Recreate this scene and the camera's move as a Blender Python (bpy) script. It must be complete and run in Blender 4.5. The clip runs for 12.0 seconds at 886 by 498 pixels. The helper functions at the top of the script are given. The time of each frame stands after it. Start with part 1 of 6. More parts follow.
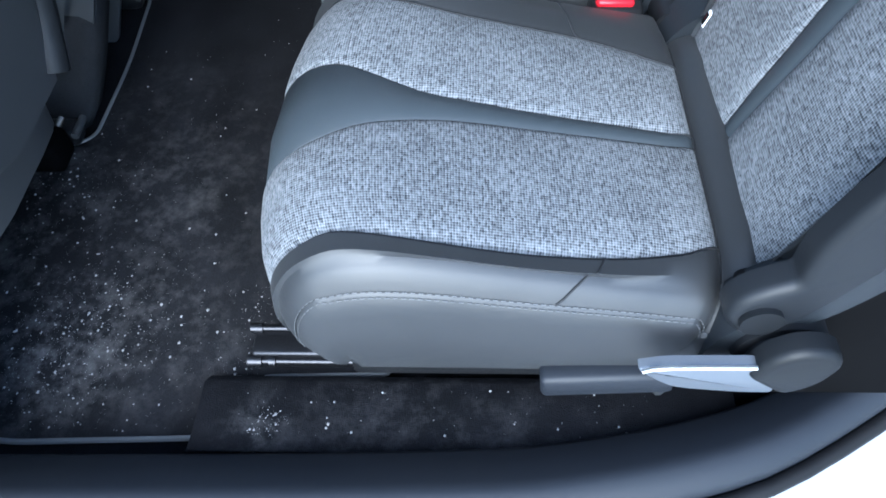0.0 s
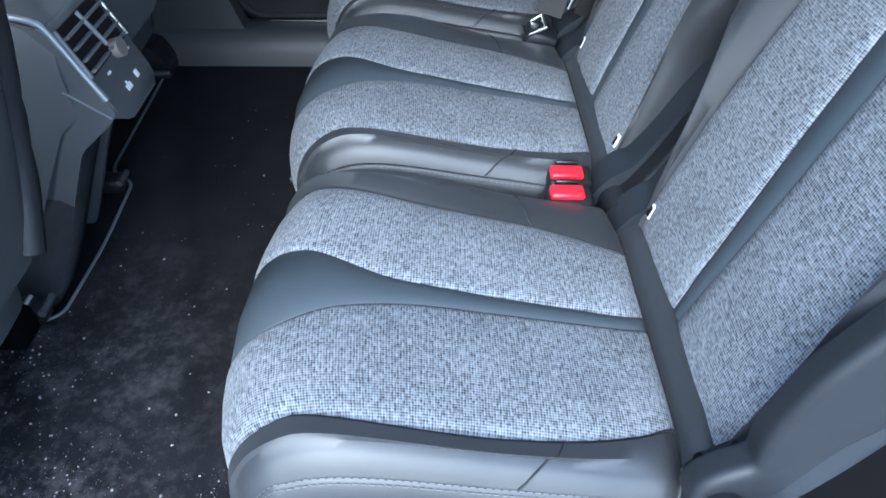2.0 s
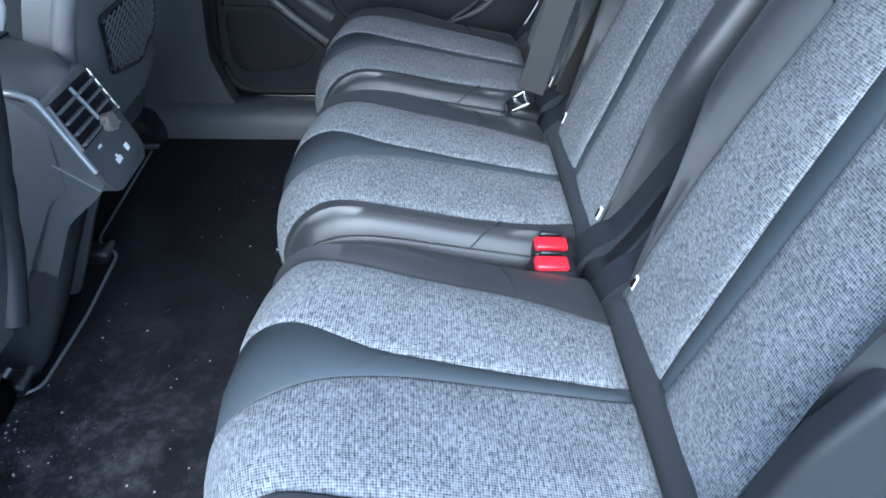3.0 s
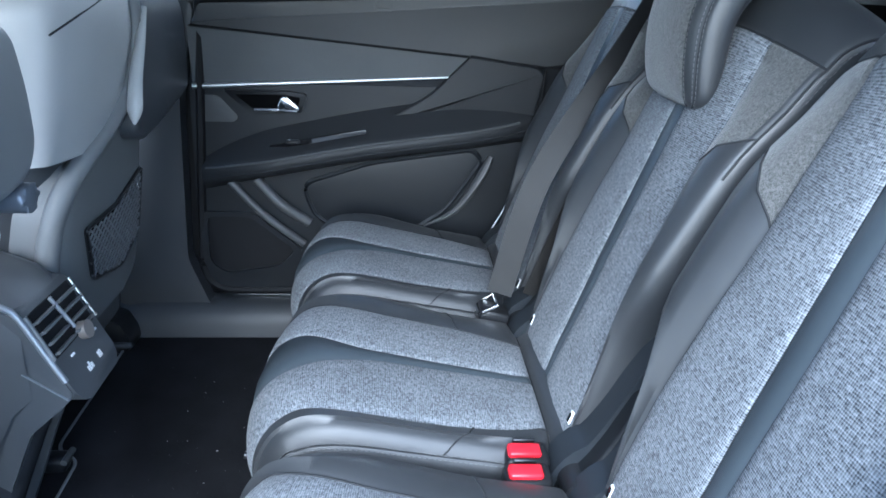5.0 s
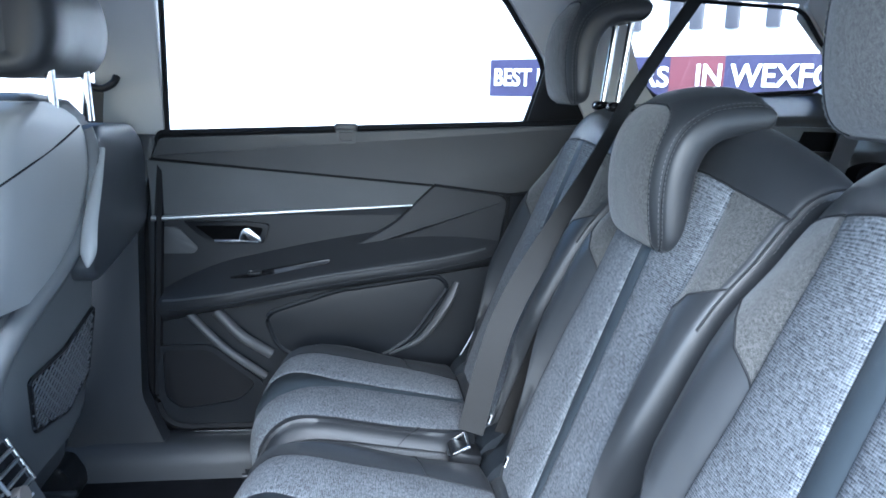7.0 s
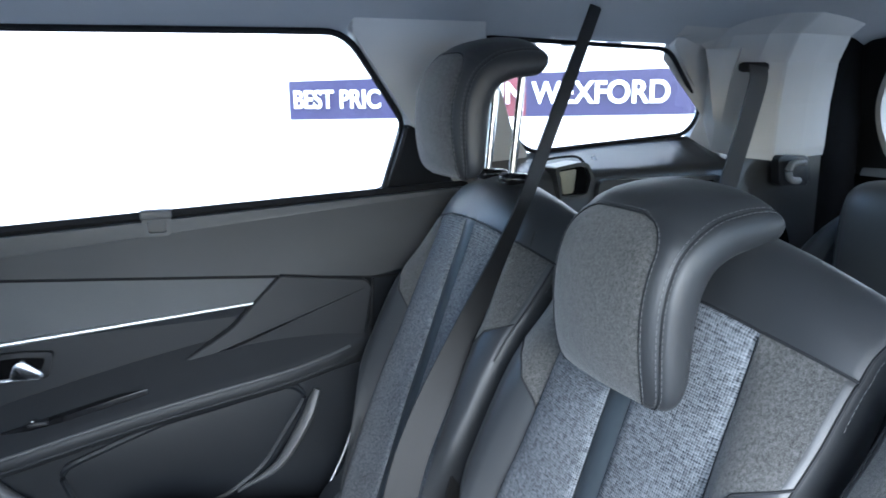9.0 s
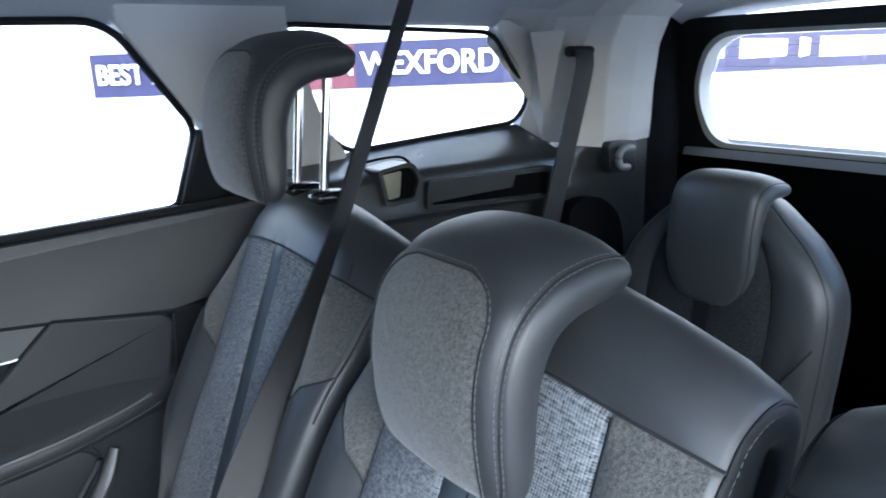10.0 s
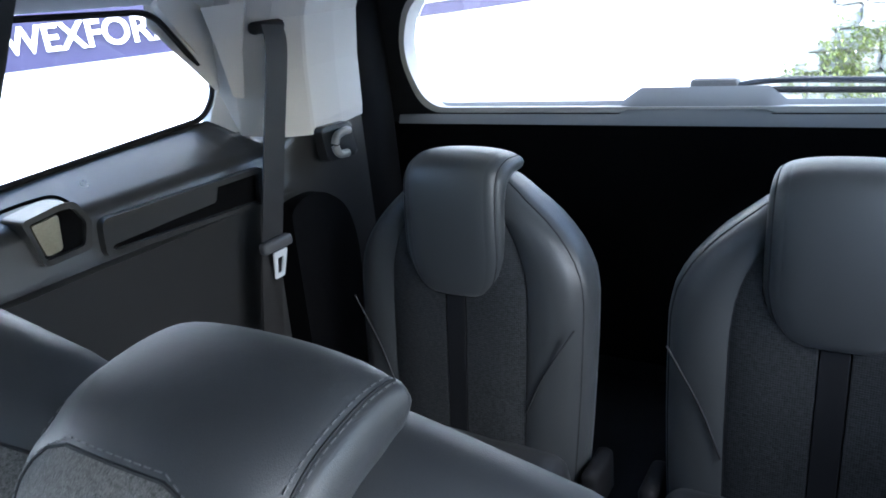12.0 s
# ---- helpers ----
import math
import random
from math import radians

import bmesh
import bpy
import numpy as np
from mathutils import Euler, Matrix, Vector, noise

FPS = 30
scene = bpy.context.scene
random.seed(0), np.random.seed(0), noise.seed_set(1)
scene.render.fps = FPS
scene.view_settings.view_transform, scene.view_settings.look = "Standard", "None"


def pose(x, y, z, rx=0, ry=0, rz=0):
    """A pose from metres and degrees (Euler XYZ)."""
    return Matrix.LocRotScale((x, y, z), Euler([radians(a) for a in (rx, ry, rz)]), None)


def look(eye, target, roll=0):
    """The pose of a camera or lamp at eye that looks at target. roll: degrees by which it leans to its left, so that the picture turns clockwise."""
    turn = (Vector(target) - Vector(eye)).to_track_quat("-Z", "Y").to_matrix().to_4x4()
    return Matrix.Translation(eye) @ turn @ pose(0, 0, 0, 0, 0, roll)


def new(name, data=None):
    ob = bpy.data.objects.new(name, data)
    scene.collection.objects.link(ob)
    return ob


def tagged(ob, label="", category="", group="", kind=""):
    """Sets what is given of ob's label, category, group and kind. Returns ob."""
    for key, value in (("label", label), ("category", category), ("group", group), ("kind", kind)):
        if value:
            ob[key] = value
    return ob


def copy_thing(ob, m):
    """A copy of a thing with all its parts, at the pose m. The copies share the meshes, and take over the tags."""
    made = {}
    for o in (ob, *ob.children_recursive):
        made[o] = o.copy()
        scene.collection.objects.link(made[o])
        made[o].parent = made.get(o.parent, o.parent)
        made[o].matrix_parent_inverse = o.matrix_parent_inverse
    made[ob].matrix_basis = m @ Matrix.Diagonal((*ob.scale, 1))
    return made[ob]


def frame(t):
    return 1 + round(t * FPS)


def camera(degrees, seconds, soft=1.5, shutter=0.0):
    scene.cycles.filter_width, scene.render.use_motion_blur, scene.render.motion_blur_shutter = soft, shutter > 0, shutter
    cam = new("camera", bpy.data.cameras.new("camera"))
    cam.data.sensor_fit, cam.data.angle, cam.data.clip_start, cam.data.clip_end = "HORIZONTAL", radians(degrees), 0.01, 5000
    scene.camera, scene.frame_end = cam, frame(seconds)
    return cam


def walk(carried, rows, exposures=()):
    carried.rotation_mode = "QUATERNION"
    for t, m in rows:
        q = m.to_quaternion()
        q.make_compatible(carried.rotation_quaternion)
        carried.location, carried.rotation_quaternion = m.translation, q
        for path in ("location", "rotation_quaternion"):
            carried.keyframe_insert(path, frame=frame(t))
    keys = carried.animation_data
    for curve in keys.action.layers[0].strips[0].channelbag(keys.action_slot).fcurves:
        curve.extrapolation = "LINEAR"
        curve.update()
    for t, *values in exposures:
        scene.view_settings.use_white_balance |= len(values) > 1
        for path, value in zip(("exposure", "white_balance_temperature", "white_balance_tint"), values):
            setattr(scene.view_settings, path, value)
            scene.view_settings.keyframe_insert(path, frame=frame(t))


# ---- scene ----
cam = camera(63.22, 12.0, soft=1.65, shutter=0.25)
PATH = [
    (0, (0.2534, -0.9484, 0.8058), (0.1841, 0.2047, -0.8268), -2.62),
    (0.5, (0.2576, -0.9492, 0.8087), (0.2009, 0.3011, -0.7513), -2.10),
    (1, (0.2592, -0.9516, 0.8177), (0.2228, 0.4032, -0.6531), -1.21),
    (1.5, (0.2589, -0.9541, 0.8205), (0.2492, 0.4846, -0.5688), -0.06),
    (2, (0.2601, -0.9557, 0.8269), (0.2742, 0.5526, -0.4865), 0.51),
    (2.5, (0.2586, -0.9576, 0.8323), (0.2900, 0.6147, -0.4034), 0.88),
    (3, (0.2577, -0.9586, 0.8331), (0.3146, 0.6673, -0.3301), 1.33),
    (3.5, (0.2532, -0.9614, 0.8432), (0.3634, 0.7617, -0.1662), 2.47),
    (5.5, (0.2592, -0.9664, 0.8732), (0.3939, 0.9283, 0.2470), 1.72),
    (6, (0.2580, -0.9718, 0.8780), (0.4155, 0.9515, 0.3524), 2.21),
    (6.5, (0.2600, -0.9657, 0.8923), (0.4494, 0.9654, 0.4077), 2.19),
    (6.7, (0.2664, -0.9529, 0.9017), (0.4643, 0.9818, 0.4349), 1.68),
    (8.3, (0.1907, -0.6643, 0.9781), (0.6681, 1.2365, 0.5796), 0.51),
    (8.5, (0.1963, -0.6370, 0.9812), (0.7367, 1.2481, 0.5886), 0.28),
    (9, (0.2114, -0.5672, 1.0083), (0.9633, 1.2394, 0.5946), -0.65),
    (9.5, (0.2606, -0.5027, 1.0277), (1.1885, 1.2067, 0.5619), -0.53),
    (10, (0.3240, -0.4412, 1.0565), (1.4354, 1.1399, 0.5419), -1.72),
    (10.5, (0.3611, -0.3932, 1.0681), (1.7022, 0.9785, 0.5021), -2.11),
    (11, (0.4089, -0.3428, 1.0752), (1.8634, 0.8830, 0.4572), -2.70),
    (11.5, (0.4552, -0.3143, 1.0808), (1.9754, 0.8172, 0.4496), -5.10),
    (12, (0.4887, -0.2864, 1.0950), (2.0612, 0.7310, 0.4100), -6.07),
]
EXPOSURES = [(0, 2.16, 5150, 3), (1.5, 2.26, 5100, 3), (3.5, 2.42, 5000, 3), (6.5, 2.63, 4990, 4), (8.5, 2.73, 5230, 5), (10, 2.82, 5300, 6), (12, 3.12, 5380, 7)]
walk(cam, [(t, look(eye, target, roll)) for t, eye, target, roll in PATH], EXPOSURES)

# ---- world, sun, exposure ----
world = bpy.data.worlds.new("world")
scene.world = world
world.use_nodes = True
_wn = world.node_tree.nodes
_sky = _wn.new("ShaderNodeTexSky")
_sky.sky_type = "NISHITA"
_sky.sun_disc = False
_sky.sun_elevation = radians(35)
_sky.sun_rotation = radians(192)
_sky.air_density, _sky.dust_density, _sky.ozone_density = 1.0, 2.0, 1.5
world.node_tree.links.new(_sky.outputs[0], _wn["Background"].inputs[0])
_wn["Background"].inputs[1].default_value = 0.15
sun_data = bpy.data.lights.new("sun", "SUN")
sun_data.energy, sun_data.angle, sun_data.color = 1.4, radians(55), (1.0, 0.97, 0.93)
sun = new("sun", sun_data)
sun.matrix_world = look((-1.8, -8, 5.7), (0, 0, 0))

# ---- materials ----
def mat(name, col, rough=0.5, metal=0.0, bump=0.0, scale=400.0, var=0.15, big=6.0, spec=0.5, sheen=0.0, coat=0.0):
    """Principled surface with colour variation at two scales and fine relief; coordinates in metres."""
    m = bpy.data.materials.new(name)
    m.use_nodes = True
    nt = m.node_tree
    n, l = nt.nodes, nt.links
    b = n["Principled BSDF"]
    b.inputs["Roughness"].default_value = rough
    b.inputs["Metallic"].default_value = metal
    b.inputs["Specular IOR Level"].default_value = spec
    b.inputs["Sheen Weight"].default_value = sheen
    b.inputs["Coat Weight"].default_value = coat
    tc = n.new("ShaderNodeTexCoord")
    n1 = n.new("ShaderNodeTexNoise")
    n1.inputs["Scale"].default_value, n1.inputs["Detail"].default_value = big, 4
    n2 = n.new("ShaderNodeTexNoise")
    n2.inputs["Scale"].default_value, n2.inputs["Detail"].default_value = scale, 2
    l.new(tc.outputs["Object"], n1.inputs["Vector"])
    l.new(tc.outputs["Object"], n2.inputs["Vector"])
    add = n.new("ShaderNodeMath")
    add.operation = "ADD"
    l.new(n1.outputs["Fac"], add.inputs[0])
    l.new(n2.outputs["Fac"], add.inputs[1])
    mr = n.new("ShaderNodeMapRange")
    mr.inputs[1].default_value, mr.inputs[2].default_value = 0.6, 1.4
    mr.inputs[3].default_value, mr.inputs[4].default_value = 1 - var, 1 + var
    l.new(add.outputs[0], mr.inputs[0])
    mx = n.new("ShaderNodeVectorMath")
    mx.operation = "SCALE"
    mx.inputs[0].default_value = col
    l.new(mr.outputs[0], mx.inputs["Scale"])
    l.new(mx.outputs[0], b.inputs["Base Color"])
    rr = n.new("ShaderNodeMapRange")
    rr.inputs[3].default_value, rr.inputs[4].default_value = max(0, rough - 0.07), min(1, rough + 0.07)
    l.new(n1.outputs["Fac"], rr.inputs[0])
    l.new(rr.outputs[0], b.inputs["Roughness"])
    if bump:
        bp = n.new("ShaderNodeBump")
        bp.inputs["Strength"].default_value, bp.inputs["Distance"].default_value = bump, 0.001
        l.new(n2.outputs["Fac"], bp.inputs["Height"])
        l.new(bp.outputs[0], b.inputs["Normal"])
    return m


def woven(name, dark, light, pitch=0.0026, mottled=0.35):
    """Two-tone basket weave in metres of cloth (the UV map), threads uneven and mottled."""
    m = bpy.data.materials.new(name)
    m.use_nodes = True
    nt = m.node_tree
    n, l = nt.nodes, nt.links
    b = n["Principled BSDF"]
    b.inputs["Roughness"].default_value = 0.85
    b.inputs["Specular IOR Level"].default_value = 0.25
    b.inputs["Sheen Weight"].default_value = 0.06
    uv = n.new("ShaderNodeUVMap")
    sep = n.new("ShaderNodeSeparateXYZ")
    l.new(uv.outputs[0], sep.inputs[0])
    nz = n.new("ShaderNodeTexNoise")
    nz.inputs["Scale"].default_value, nz.inputs["Detail"].default_value = 900, 1
    nb = n.new("ShaderNodeTexNoise")
    nb.inputs["Scale"].default_value, nb.inputs["Detail"].default_value = 170, 3
    nl = n.new("ShaderNodeTexNoise")
    nl.inputs["Scale"].default_value, nl.inputs["Detail"].default_value = 14, 3
    # slubs: long flecks along the warp
    mp = n.new("ShaderNodeMapping")
    mp.inputs["Scale"].default_value = (120, 430, 1)
    ns = n.new("ShaderNodeTexNoise")
    ns.inputs["Scale"].default_value, ns.inputs["Detail"].default_value = 1.0, 1
    l.new(uv.outputs[0], mp.inputs[0])
    l.new(mp.outputs[0], ns.inputs["Vector"])
    for q in (nz, nb, nl):
        l.new(uv.outputs[0], q.inputs["Vector"])

    def math2(op, a, c):
        q = n.new("ShaderNodeMath")
        q.operation = op
        for i, v in enumerate((a, c)):
            if isinstance(v, (int, float)):
                q.inputs[i].default_value = v
            elif v is not None:
                l.new(v, q.inputs[i])
        return q.outputs[0]

    w = 2 * math.pi / pitch
    jit = math2("MULTIPLY", nb.outputs["Fac"], 1.4)
    a = math2("SINE", math2("ADD", math2("MULTIPLY", sep.outputs["X"], w), jit), None)
    c = math2("SINE", math2("ADD", math2("MULTIPLY", sep.outputs["Y"], w), jit), None)
    # each crossing point stands up as one bead; beads alternate
    bead = math2("ADD", math2("MULTIPLY", math2("ADD", a, 1.0), 0.25), math2("MULTIPLY", math2("ADD", c, 1.0), 0.25))
    cell = n.new("ShaderNodeVectorMath")
    cell.operation = "SNAP"
    cell.inputs[1].default_value = (pitch, pitch, 1)
    l.new(uv.outputs[0], cell.inputs[0])
    wn = n.new("ShaderNodeTexWhiteNoise")
    wn.noise_dimensions = "2D"
    l.new(cell.outputs[0], wn.inputs["Vector"])
    t = math2("ADD", math2("MULTIPLY", bead, 0.41), math2("MULTIPLY", nz.outputs["Fac"], mottled * 0.6))
    t = math2("ADD", t, math2("MULTIPLY", wn.outputs["Value"], 0.23))
    t = math2("ADD", t, math2("MULTIPLY", math2("SUBTRACT", ns.outputs["Fac"], 0.5), 0.62))
    t = math2("ADD", t, math2("MULTIPLY", math2("SUBTRACT", nl.outputs["Fac"], 0.5), 0.24))
    cr = n.new("ShaderNodeValToRGB")
    cr.color_ramp.elements[0].position, cr.color_ramp.elements[0].color = 0.14, (*dark, 1)
    cr.color_ramp.elements[1].position, cr.color_ramp.elements[1].color = 0.80, (*light, 1)
    l.new(t, cr.inputs[0])
    l.new(cr.outputs[0], b.inputs["Base Color"])
    bp = n.new("ShaderNodeBump")
    bp.inputs["Strength"].default_value, bp.inputs["Distance"].default_value = 0.55, 0.0012
    l.new(t, bp.inputs["Height"])
    l.new(bp.outputs[0], b.inputs["Normal"])
    return m


def glass(name, tint=(0.97, 0.98, 0.98)):
    m = bpy.data.materials.new(name)
    m.use_nodes = True
    b = m.node_tree.nodes["Principled BSDF"]
    b.inputs["Base Color"].default_value = (*tint, 1)
    b.inputs["Transmission Weight"].default_value = 1
    b.inputs["Roughness"].default_value = 0.0
    b.inputs["IOR"].default_value = 1.45
    return m


FABRIC = woven("woven_fabric", (0.022, 0.025, 0.030), (0.275, 0.290, 0.310))
FRONT_LEATHER = mat("front_leatherette", (0.050, 0.054, 0.060), 0.42, bump=0.18, scale=1300, var=0.12, big=9, spec=0.45)
FELT = mat("grey_felt", (0.072, 0.072, 0.070), 0.9, bump=0.6, scale=900, var=0.8, big=330, spec=0.2, sheen=0.3)
LEATHER = mat("dark_leatherette", (0.0210, 0.0226, 0.0250), 0.46, bump=0.18, scale=1300, var=0.12, big=9, sheen=0.03, spec=0.66)
LEATHER_MATT = mat("matt_leatherette", (0.032, 0.0355, 0.0375), 0.44, bump=0.2, scale=1300, var=0.14, big=9, sheen=0.12)
STRIP = mat("smooth_strip", (0.040, 0.049, 0.057), 0.5, bump=0.2, scale=1600, var=0.1)
THREAD = mat("pale_thread", (0.105, 0.108, 0.11), 0.7, scale=600)
SEAM = mat("seam_shadow", (0.012, 0.013, 0.015), 0.8)
PLASTIC = mat("black_plastic", (0.012, 0.0125, 0.014), 0.36, bump=0.25, scale=1500, var=0.1, spec=0.34)
PLASTIC_SOFT = mat("soft_black_trim", (0.019, 0.020, 0.022), 0.52, bump=0.3, scale=1400, var=0.12, spec=0.32)
PLASTIC_GREY = mat("dark_grey_trim", (0.070, 0.071, 0.073), 0.42, bump=0.25, scale=1300, var=0.12, spec=0.36)
INSERT = mat("woven_door_insert", (0.090, 0.093, 0.097), 0.75, bump=0.35, scale=1100, var=0.18)
GLOSS = mat("gloss_black", (0.008, 0.008, 0.009), 0.15, var=0.1)
CARPET = mat("black_carpet", (0.010, 0.010, 0.012), 0.95, bump=1.0, scale=700, var=0.5, big=25, spec=0.15)
MAT_PILE = mat("floor_mat_pile", (0.013, 0.013, 0.015), 0.95, bump=1.0, scale=800, var=0.55, big=12, spec=0.15)


def dust(m, spots, col=(0.17, 0.165, 0.165)):
    """Pale trodden-in dust, in patches with a speckled edge, over a pile material."""
    nt = m.node_tree
    n, l = nt.nodes, nt.links
    b = n["Principled BSDF"]
    src = b.inputs["Base Color"].links[0].from_socket
    geo = n.new("ShaderNodeNewGeometry")
    nz = n.new("ShaderNodeTexNoise")
    nz.inputs["Scale"].default_value, nz.inputs["Detail"].default_value, nz.inputs["Roughness"].default_value = 26, 8, 0.75
    l.new(geo.outputs["Position"], nz.inputs["Vector"])
    total = None
    for x, y, r, amount in spots:
        d = n.new("ShaderNodeVectorMath")
        d.operation = "DISTANCE"
        d.inputs[1].default_value = (x, y, 0.017)
        l.new(geo.outputs["Position"], d.inputs[0])
        mr = n.new("ShaderNodeMapRange")
        mr.inputs[1].default_value, mr.inputs[2].default_value = 0, r
        mr.inputs[3].default_value, mr.inputs[4].default_value = amount, 0
        l.new(d.outputs["Value"], mr.inputs[0])
        if total is None:
            total = mr.outputs[0]
        else:
            ad = n.new("ShaderNodeMath")
            ad.operation = "MAXIMUM"
            l.new(total, ad.inputs[0])
            l.new(mr.outputs[0], ad.inputs[1])
            total = ad.outputs[0]
    mr = n.new("ShaderNodeMapRange")
    mr.inputs[1].default_value, mr.inputs[2].default_value = 0.46, 0.72
    l.new(nz.outputs["Fac"], mr.inputs[0])
    mu = n.new("ShaderNodeMath")
    mu.operation = "MULTIPLY"
    l.new(mr.outputs[0], mu.inputs[0])
    l.new(total, mu.inputs[1])
    mx = n.new("ShaderNodeMix")
    mx.data_type = "RGBA"
    mx.inputs["B"].default_value = (*col, 1)
    l.new(mu.outputs[0], mx.inputs["Factor"])
    l.new(src, mx.inputs["A"])
    l.new(mx.outputs["Result"], b.inputs["Base Color"])
    return m


dust(MAT_PILE, ((-0.26, -0.53, 0.17, 1.0), (-0.40, -0.25, 0.12, 0.9), (-0.36, -0.38, 0.2, 0.6), (-0.22, -0.30, 0.34, 0.4), (-0.15, -0.5, 0.2, 0.5)))
dust(CARPET, ((0.02, -0.655, 0.07, 0.8), (0.2, -0.64, 0.3, 0.3)))
CRUMB = mat("dried_mud", (0.34, 0.335, 0.33), 0.9, scale=300)
HEADLINER = mat("headliner_cloth", (0.43, 0.45, 0.475), 0.9, bump=0.3, scale=900, var=0.06, spec=0.2)
PILLAR = mat("pillar_trim", (0.49, 0.49, 0.48), 0.55, bump=0.15, scale=1200, var=0.05)
CHROME = mat("satin_chrome", (0.80, 0.81, 0.83), 0.18, metal=1.0, var=0.05)
SILVER = mat("satin_silver_plastic", (0.15, 0.165, 0.19), 0.38, metal=0.4, var=0.06)
STEEL = mat("dark_steel", (0.055, 0.055, 0.06), 0.38, metal=0.9, var=0.2)
RED = mat("red_plastic", (0.62, 0.012, 0.025), 0.35, var=0.05)
WHITE = mat("white_print", (0.75, 0.75, 0.75), 0.6, var=0.04)
WEB = mat("black_webbing", (0.0125, 0.0118, 0.0112), 0.5, bump=0.5, scale=1500, var=0.2, big=60)
WEB_GREY = mat("grey_webbing", (0.0105, 0.0106, 0.011), 0.50, bump=0.3, scale=1500, var=0.2, big=60, spec=0.28)
BODY = mat("pale_car_paint", (0.42, 0.44, 0.47), 0.25, coat=0.5, var=0.03)
# near-zero black: the shade of recesses and deep corners put into the colour
SHADE_BLACK = mat("matt_shade_black", (0.0022, 0.0022, 0.0025), 0.85, var=0.2, spec=0.06)
RUBBER = mat("black_rubber", (0.009, 0.009, 0.010), 0.65, var=0.15, spec=0.2)
RENDERED = mat("white_rendered_wall", (0.80, 0.80, 0.79), 0.85, bump=0.4, scale=120, var=0.08, big=1.2)
# ground tone raised so that it bounces light up onto the seat sides
PALE_GROUND = mat("pale_bounce_ground", (0.40, 0.40, 0.39), 0.9, bump=0.6, scale=90, var=0.3, big=1.5)
NAVY = mat("navy_vinyl", (0.020, 0.017, 0.055), 0.4, var=0.2, big=8)
REDVINYL = mat("red_vinyl", (0.10, 0.022, 0.030), 0.4, var=0.2, big=8)
INK = mat("dark_lettering", (0.05, 0.05, 0.06), 0.5)
STONE = mat("mossy_stone", (0.52, 0.50, 0.46), 0.9, bump=0.8, scale=40, var=0.4, big=5)
LEAF = mat("hedge_leaf", (0.24, 0.27, 0.09), 0.6, scale=60, var=0.5, big=9)
SHELL = mat("grey_vinyl_shell", (0.38, 0.382, 0.375), 0.38, bump=0.2, scale=1300, var=0.1)
PLATE = mat("bright_steel_plate", (0.78, 0.79, 0.80), 0.35, metal=0.25, var=0.04)
BRIGHT = mat("brushed_bright_metal", (0.86, 0.87, 0.88), 0.42, metal=1.0, var=0.04)
LEDGE = mat("grey_ledge_trim", (0.19, 0.20, 0.215), 0.4, bump=0.15, scale=1200, var=0.06)
CONSOLE_SKIN = mat("console_skin", (0.080, 0.083, 0.087), 0.36, bump=0.2, scale=1300, var=0.1, spec=0.45)
NET = mat("elastic_net", (0.105, 0.107, 0.110), 0.6, var=0.2)
EDGE_TRIM = mat("satin_edge_trim", (0.34, 0.35, 0.37), 0.36, metal=0.5, var=0.05)
CONSOLE = mat("console_grey_trim", (0.165, 0.168, 0.17), 0.5, bump=0.25, scale=1300, var=0.12)
DARK_TRIM = mat("near_black_trim", (0.010, 0.0105, 0.012), 0.5, bump=0.25, scale=1300, var=0.12, spec=0.3)
SILL = mat("dark_sill_trim", (0.014, 0.0165, 0.022), 0.52, bump=0.25, scale=1300, var=0.12, spec=0.36)
RECLINER = mat("satin_black_cover", (0.0085, 0.0095, 0.011), 0.46, bump=0.2, scale=1300, var=0.1, spec=0.24)
TRIM_GREY = mat("luggage_trim", (0.024, 0.024, 0.0235), 0.30, bump=0.2, scale=1300, var=0.12, spec=0.6)
ARM = mat("recliner_arm_plastic", (0.011, 0.0125, 0.015), 0.46, bump=0.2, scale=1300, var=0.1, spec=0.3)
WING = mat("dark_wing_plastic", (0.017, 0.020, 0.024), 0.46, bump=0.2, scale=1300, var=0.1, spec=0.34)
DOOR_SKIN = mat("door_skin", (0.0105, 0.0120, 0.0145), 0.38, bump=0.3, scale=1400, var=0.12, spec=0.30)
PILLAR_LOW = mat("lower_pillar_trim", (0.038, 0.040, 0.043), 0.42, bump=0.25, scale=1300, var=0.12, spec=0.4)
FOOT_PILE = mat("console_foot_pile", (0.030, 0.031, 0.034), 0.95, bump=0.8, scale=700, var=0.4, big=25, spec=0.15)
GLASS = glass("window_glass")
WHEEL = mat("bronze_satin_wheel", (0.42, 0.37, 0.33), 0.35, metal=0.6, var=0.06)
LENS = mat("frosted_lens", (0.20, 0.19, 0.14), 0.25)




def wrinkle(m, scale, depth):
    """Shallow folds and dimples over the fine grain."""
    n, l = m.node_tree.nodes, m.node_tree.links
    b = n["Principled BSDF"]
    tc = n.new("ShaderNodeTexCoord")
    nz = n.new("ShaderNodeTexNoise")
    nz.inputs["Scale"].default_value, nz.inputs["Detail"].default_value, nz.inputs["Distortion"].default_value = scale, 2, 0.6
    l.new(tc.outputs["Object"], nz.inputs["Vector"])
    bp = n.new("ShaderNodeBump")
    bp.inputs["Strength"].default_value, bp.inputs["Distance"].default_value = 0.5, depth
    l.new(nz.outputs["Fac"], bp.inputs["Height"])
    l.new(b.inputs["Normal"].links[0].from_socket, bp.inputs["Normal"])
    l.new(bp.outputs[0], b.inputs["Normal"])


wrinkle(LEATHER, 14, 0.0016)
wrinkle(FELT, 30, 0.003)

